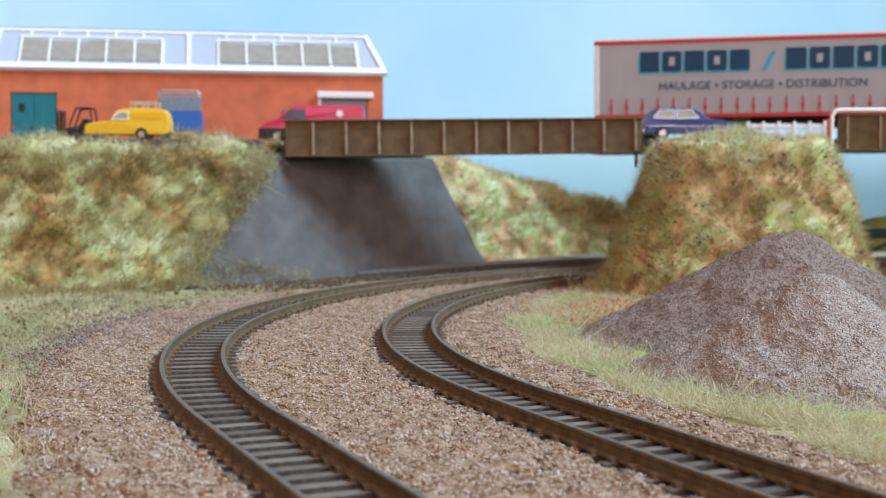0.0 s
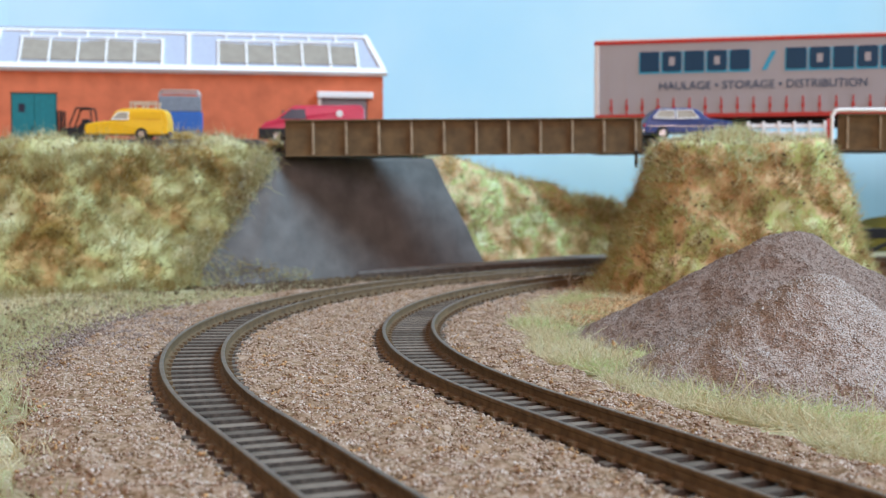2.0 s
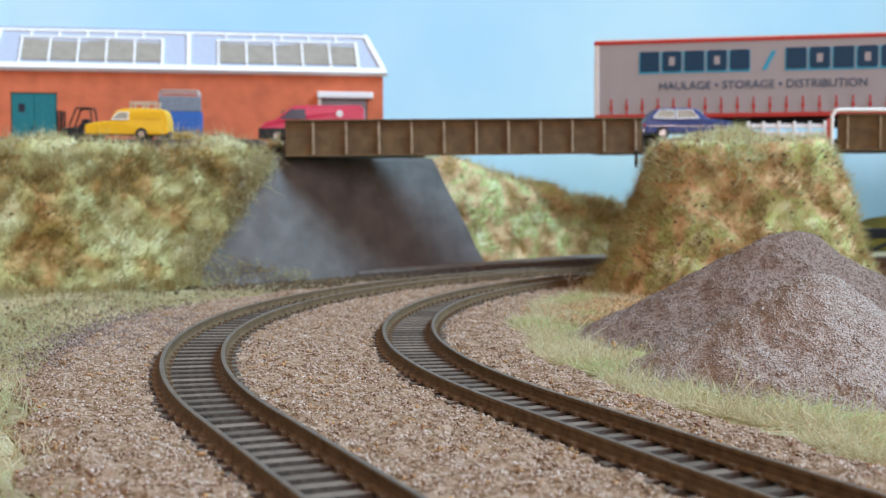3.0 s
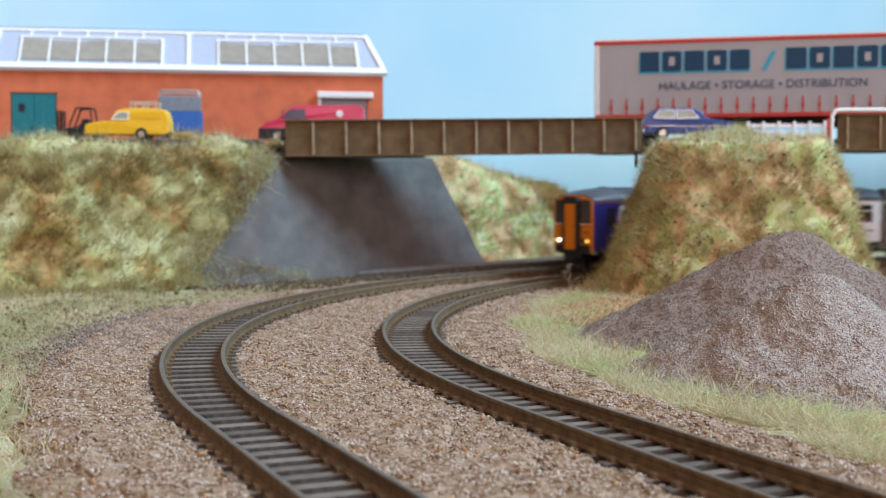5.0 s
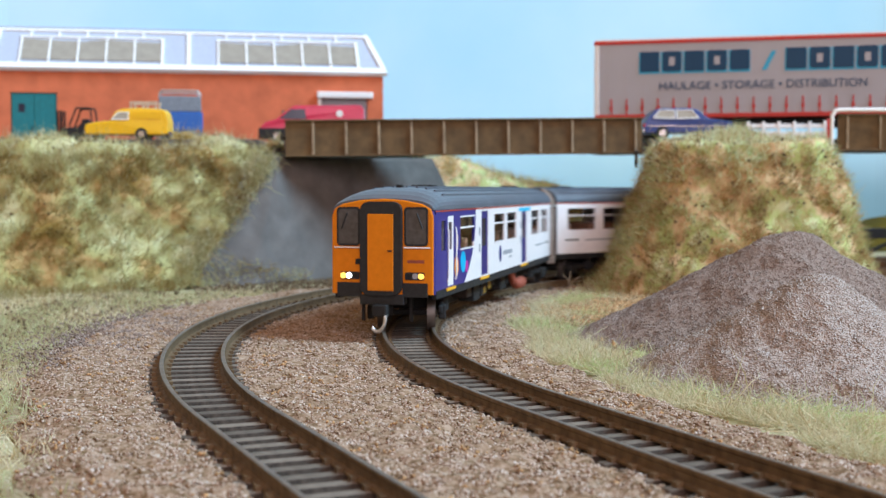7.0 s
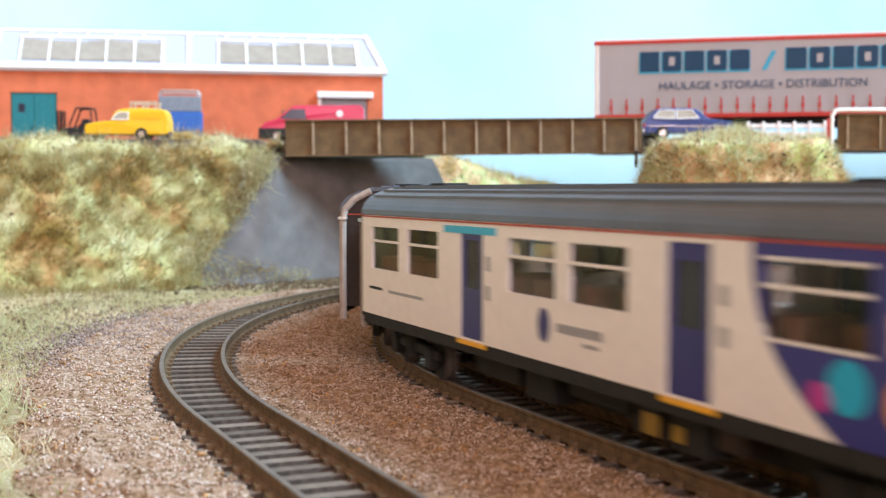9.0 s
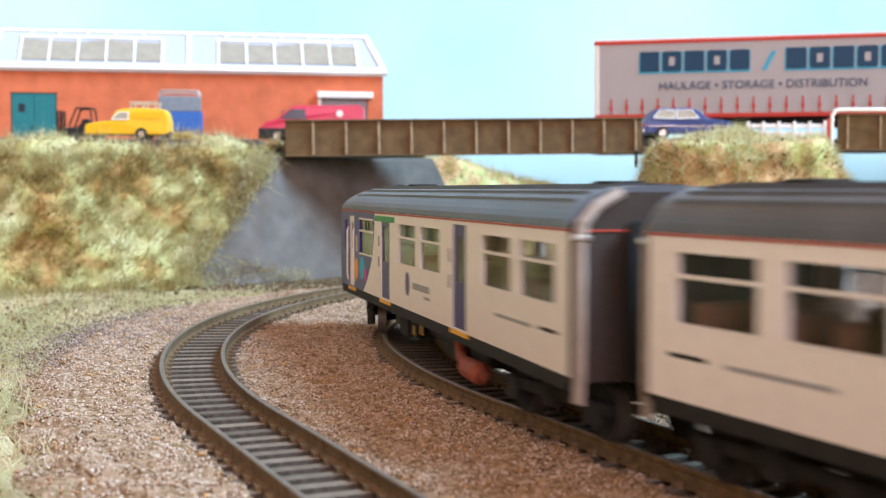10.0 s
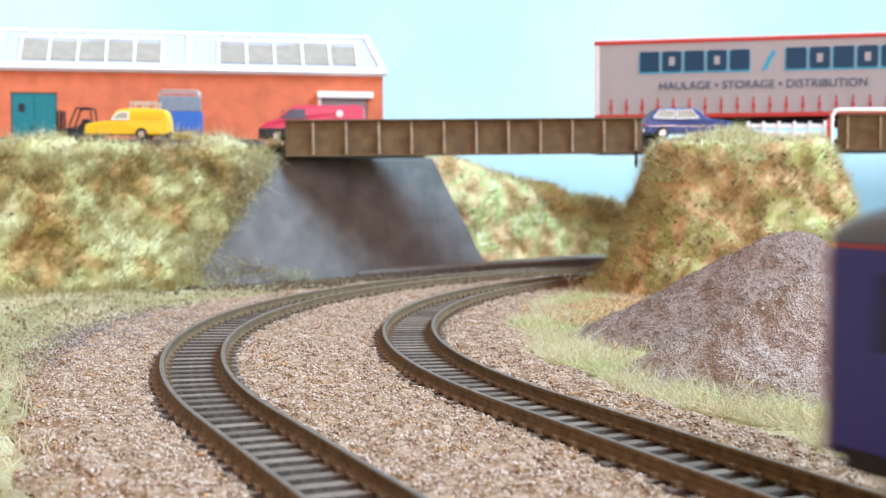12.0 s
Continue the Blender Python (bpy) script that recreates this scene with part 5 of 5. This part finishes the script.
        part("headlight", rod(bmesh.new(), (HL + 0.02, s * 0.9, 1.48), (HL + 0.05, s * 0.9, 1.48), 0.075, 14), m_headlamp if lit and s < 0 else m_shutter, lamp)
        part("tail_light", rod(bmesh.new(), (HL + 0.02, s * 0.73, 1.48), (HL + 0.04, s * 0.73, 1.48), 0.06, 14), m_under, lamp)
        part("lower_panel", boxed(HL - 0.02, HL + 0.03, *sorted((s * 0.56, s * 1.23)), 0.93, 1.3), m_black, front, "black lower panel")
        part("rail_guard", boxed(HL - 0.5, HL - 0.42, *sorted((s * 0.62, s * 0.7)), 0.25, 0.95), m_under, front)
    part("number_bar", boxed(HL, HL + 0.008, 0.68, 1.14, 1.82, 1.9), m_rustred, front, "small dark number bar")
    part("wiper_motor", boxed(HL, HL + 0.05, -0.72, -0.58, 1.78, 1.92), m_under, front)
    part("buffer_beam", boxed(HL - 0.3, HL + 0.06, -0.6, 0.6, 0.72, 1.0, bevel=0.03), m_black, front)
    part("coupler", boxed(HL - 0.4, HL + 0.32, -0.2, 0.2, 0.42, 0.74, bevel=0.05), m_under, front, "black coupler")
    hook = [(HL - 0.2, 0.12, 0.52)] + [(HL + 0.34 + 0.04 * math.sin(i * 0.24), 0.2 * math.cos(i * 0.24) - 0.02, 0.36 - 0.3 * math.sin(i * 0.24)) for i in range(-1, 11)]
    part("coupling_hook", rods(hook, 0.05, 8), m_steel, front, "bright curved coupling hook")
    # under the floor
    for x0, x1, y, z0, mat, name in ((-3.9, -2.2, 1.0, 0.42, m_under, "equipment_box"), (-1.9, -0.9, 1.02, 0.3, m_under, "equipment_box"), (1.6, 2.3, 1.05, 0.35, m_under, "battery_box"),
                                     (2.5, 3.4, 1.05, 0.28, m_under, "battery_box"), (-0.6, 1.2, 0.9, 0.5, m_under, "engine_cover"), (3.5, 4.1, 1.0, 0.45, m_end, "equipment_box")):
        for s in (-1, 1):
            part(name, boxed(x0, x1, *sorted((s * (y - 0.5), s * y)), z0, 0.98, bevel=0.04), mat, root, "dark underfloor box")
    pipe = part("exhaust", rods([(-2.1, 1.05, 0.98), (-2.3, 1.1, 0.8), (-2.55, 1.14, 0.5), (-3.0, 1.16, 0.4)], 0.12, 10), m_rustred, root, "rust red exhaust pipe")
    part("silencer", loft(bmesh.new(), [[(x, 1.16 + r * math.cos(i * math.pi / 6), 0.36 + r * math.sin(i * math.pi / 6)) for i in range(12)]
                                        for x, r in ((-2.9, 0.1), (-3.05, 0.2), (-3.9, 0.22), (-4.05, 0.1))]), m_rustred, pipe, "rust red silencer")
    for s, x0, x1, z0, z1 in ((-1, 1.85, 2.25, 0.38, 0.68), (-1, 2.6, 2.85, 0.4, 0.62), (1, 0.95, 1.35, 0.5, 0.8), (1, 1.75, 2.0, 0.42, 0.62)):
        part("hazard_plate", boxed(x0, x1, *sorted((s * 1.05, s * 1.065)), z0, z1), m_hazard, root, "dull yellow plate")
    # Core added to keep light from passing between the underfloor boxes.
    part("underfloor_core", boxed(-5.2, 5.2, -0.5, 0.5, 0.3, 0.99, bevel=0.05), m_under, root, "dark core added between the boxes to block light")
    bogies = []
    for x in (7.1, -7.1):
        b = part("bogie", boxed(-1.2, 1.2, -0.55, 0.55, 0.5, 0.8, bevel=0.05), m_under, root, "black bogie frame", at=(x, 0, 0))
        for s in (-1, 1):
            bm = boxed(-1.75, 1.75, *sorted((s * 0.86, s * 0.98)), 0.42, 0.62, bevel=0.03, seg=1)
            for q in (-1.3, 1.3):
                box(bm, q - 0.22, q + 0.22, *sorted((s * 0.86, s * 1.06)), 0.24, 0.62, bevel=0.03, seg=1)
            rod(bm, (0, s * 0.92, 0.35), (0, s * 0.92, 0.8), 0.2, 10)
            part("side_frame", bm, m_under, b)
        sets = []
        for q in (-1.3, 1.3):
            bm = rod(bmesh.new(), (0, -0.75, 0), (0, 0.75, 0), 0.09, 8)
            for s in (-1, 1):
                rod(bm, (0, s * 0.62, 0), (0, s * 0.78, 0), 0.42, 22)
                rod(bm, (0, s * 0.56, 0), (0, s * 0.62, 0), 0.49, 22)
            for f in bm.faces:
                c = f.calc_center_median()
                if math.hypot(c.x, c.z) > 0.4:
                    f.material_index = 1
            sets.append(part("wheelset", bm, (m_under, m_wheel), b, "dark wheels with bright treads", at=(q, 0, 0.42)))
        bogies.append((x, b, sets))
    return root, bogies


front_car, front_bogies = carriage("leading blue and white diesel railcar with orange cab, lamps lit", True)
rear_car, rear_bogies = carriage("trailing blue and white diesel railcar, lamps unlit", False)


def motions():
    """The train runs round the curve at an even pace and out past the camera."""
    pace, pitch = 11.796, 19.75

    def along(t, car):
        return -8.36 + pace * (t - 8) - car * pitch
    for car, root, bogies in ((0, front_car, front_bogies), (1, rear_car, rear_bogies)):
        flip = 180 if car else 0
        rows, swing = [], {0: [], 1: []}
        for i in range(121):
            t = i * 0.1
            s = along(t, car)
            a, b = mids(s - 7.1), mids(s + 7.1)
            m, d = (a + b) / 2, b - a
            yaw = math.degrees(math.atan2(d.y, d.x))
            rows.append((t, place(m.x, m.y, RAIL, 0, 0, yaw + flip)))
            for k, (x, _, _) in enumerate(bogies):
                h = on_track(s + (-x if car else x))[1]
                turn = (math.degrees(math.atan2(h.y, h.x)) - yaw + 180) % 360 - 180
                swing[k].append((t, place(x, 0, 0, 0, 0, turn)))
        walk(root, rows)
        for k, (x, b, sets) in enumerate(bogies):
            walk(b, swing[k])
            for ws, q in zip(sets, (-1.3, 1.3)):
                step = math.degrees(pace / 30 / 0.42) * (-1 if car else 1)
                walk(ws, [(i / 30, place(q, 0, 0.42, 0, step * i, 0)) for i in range(361)])


motions()
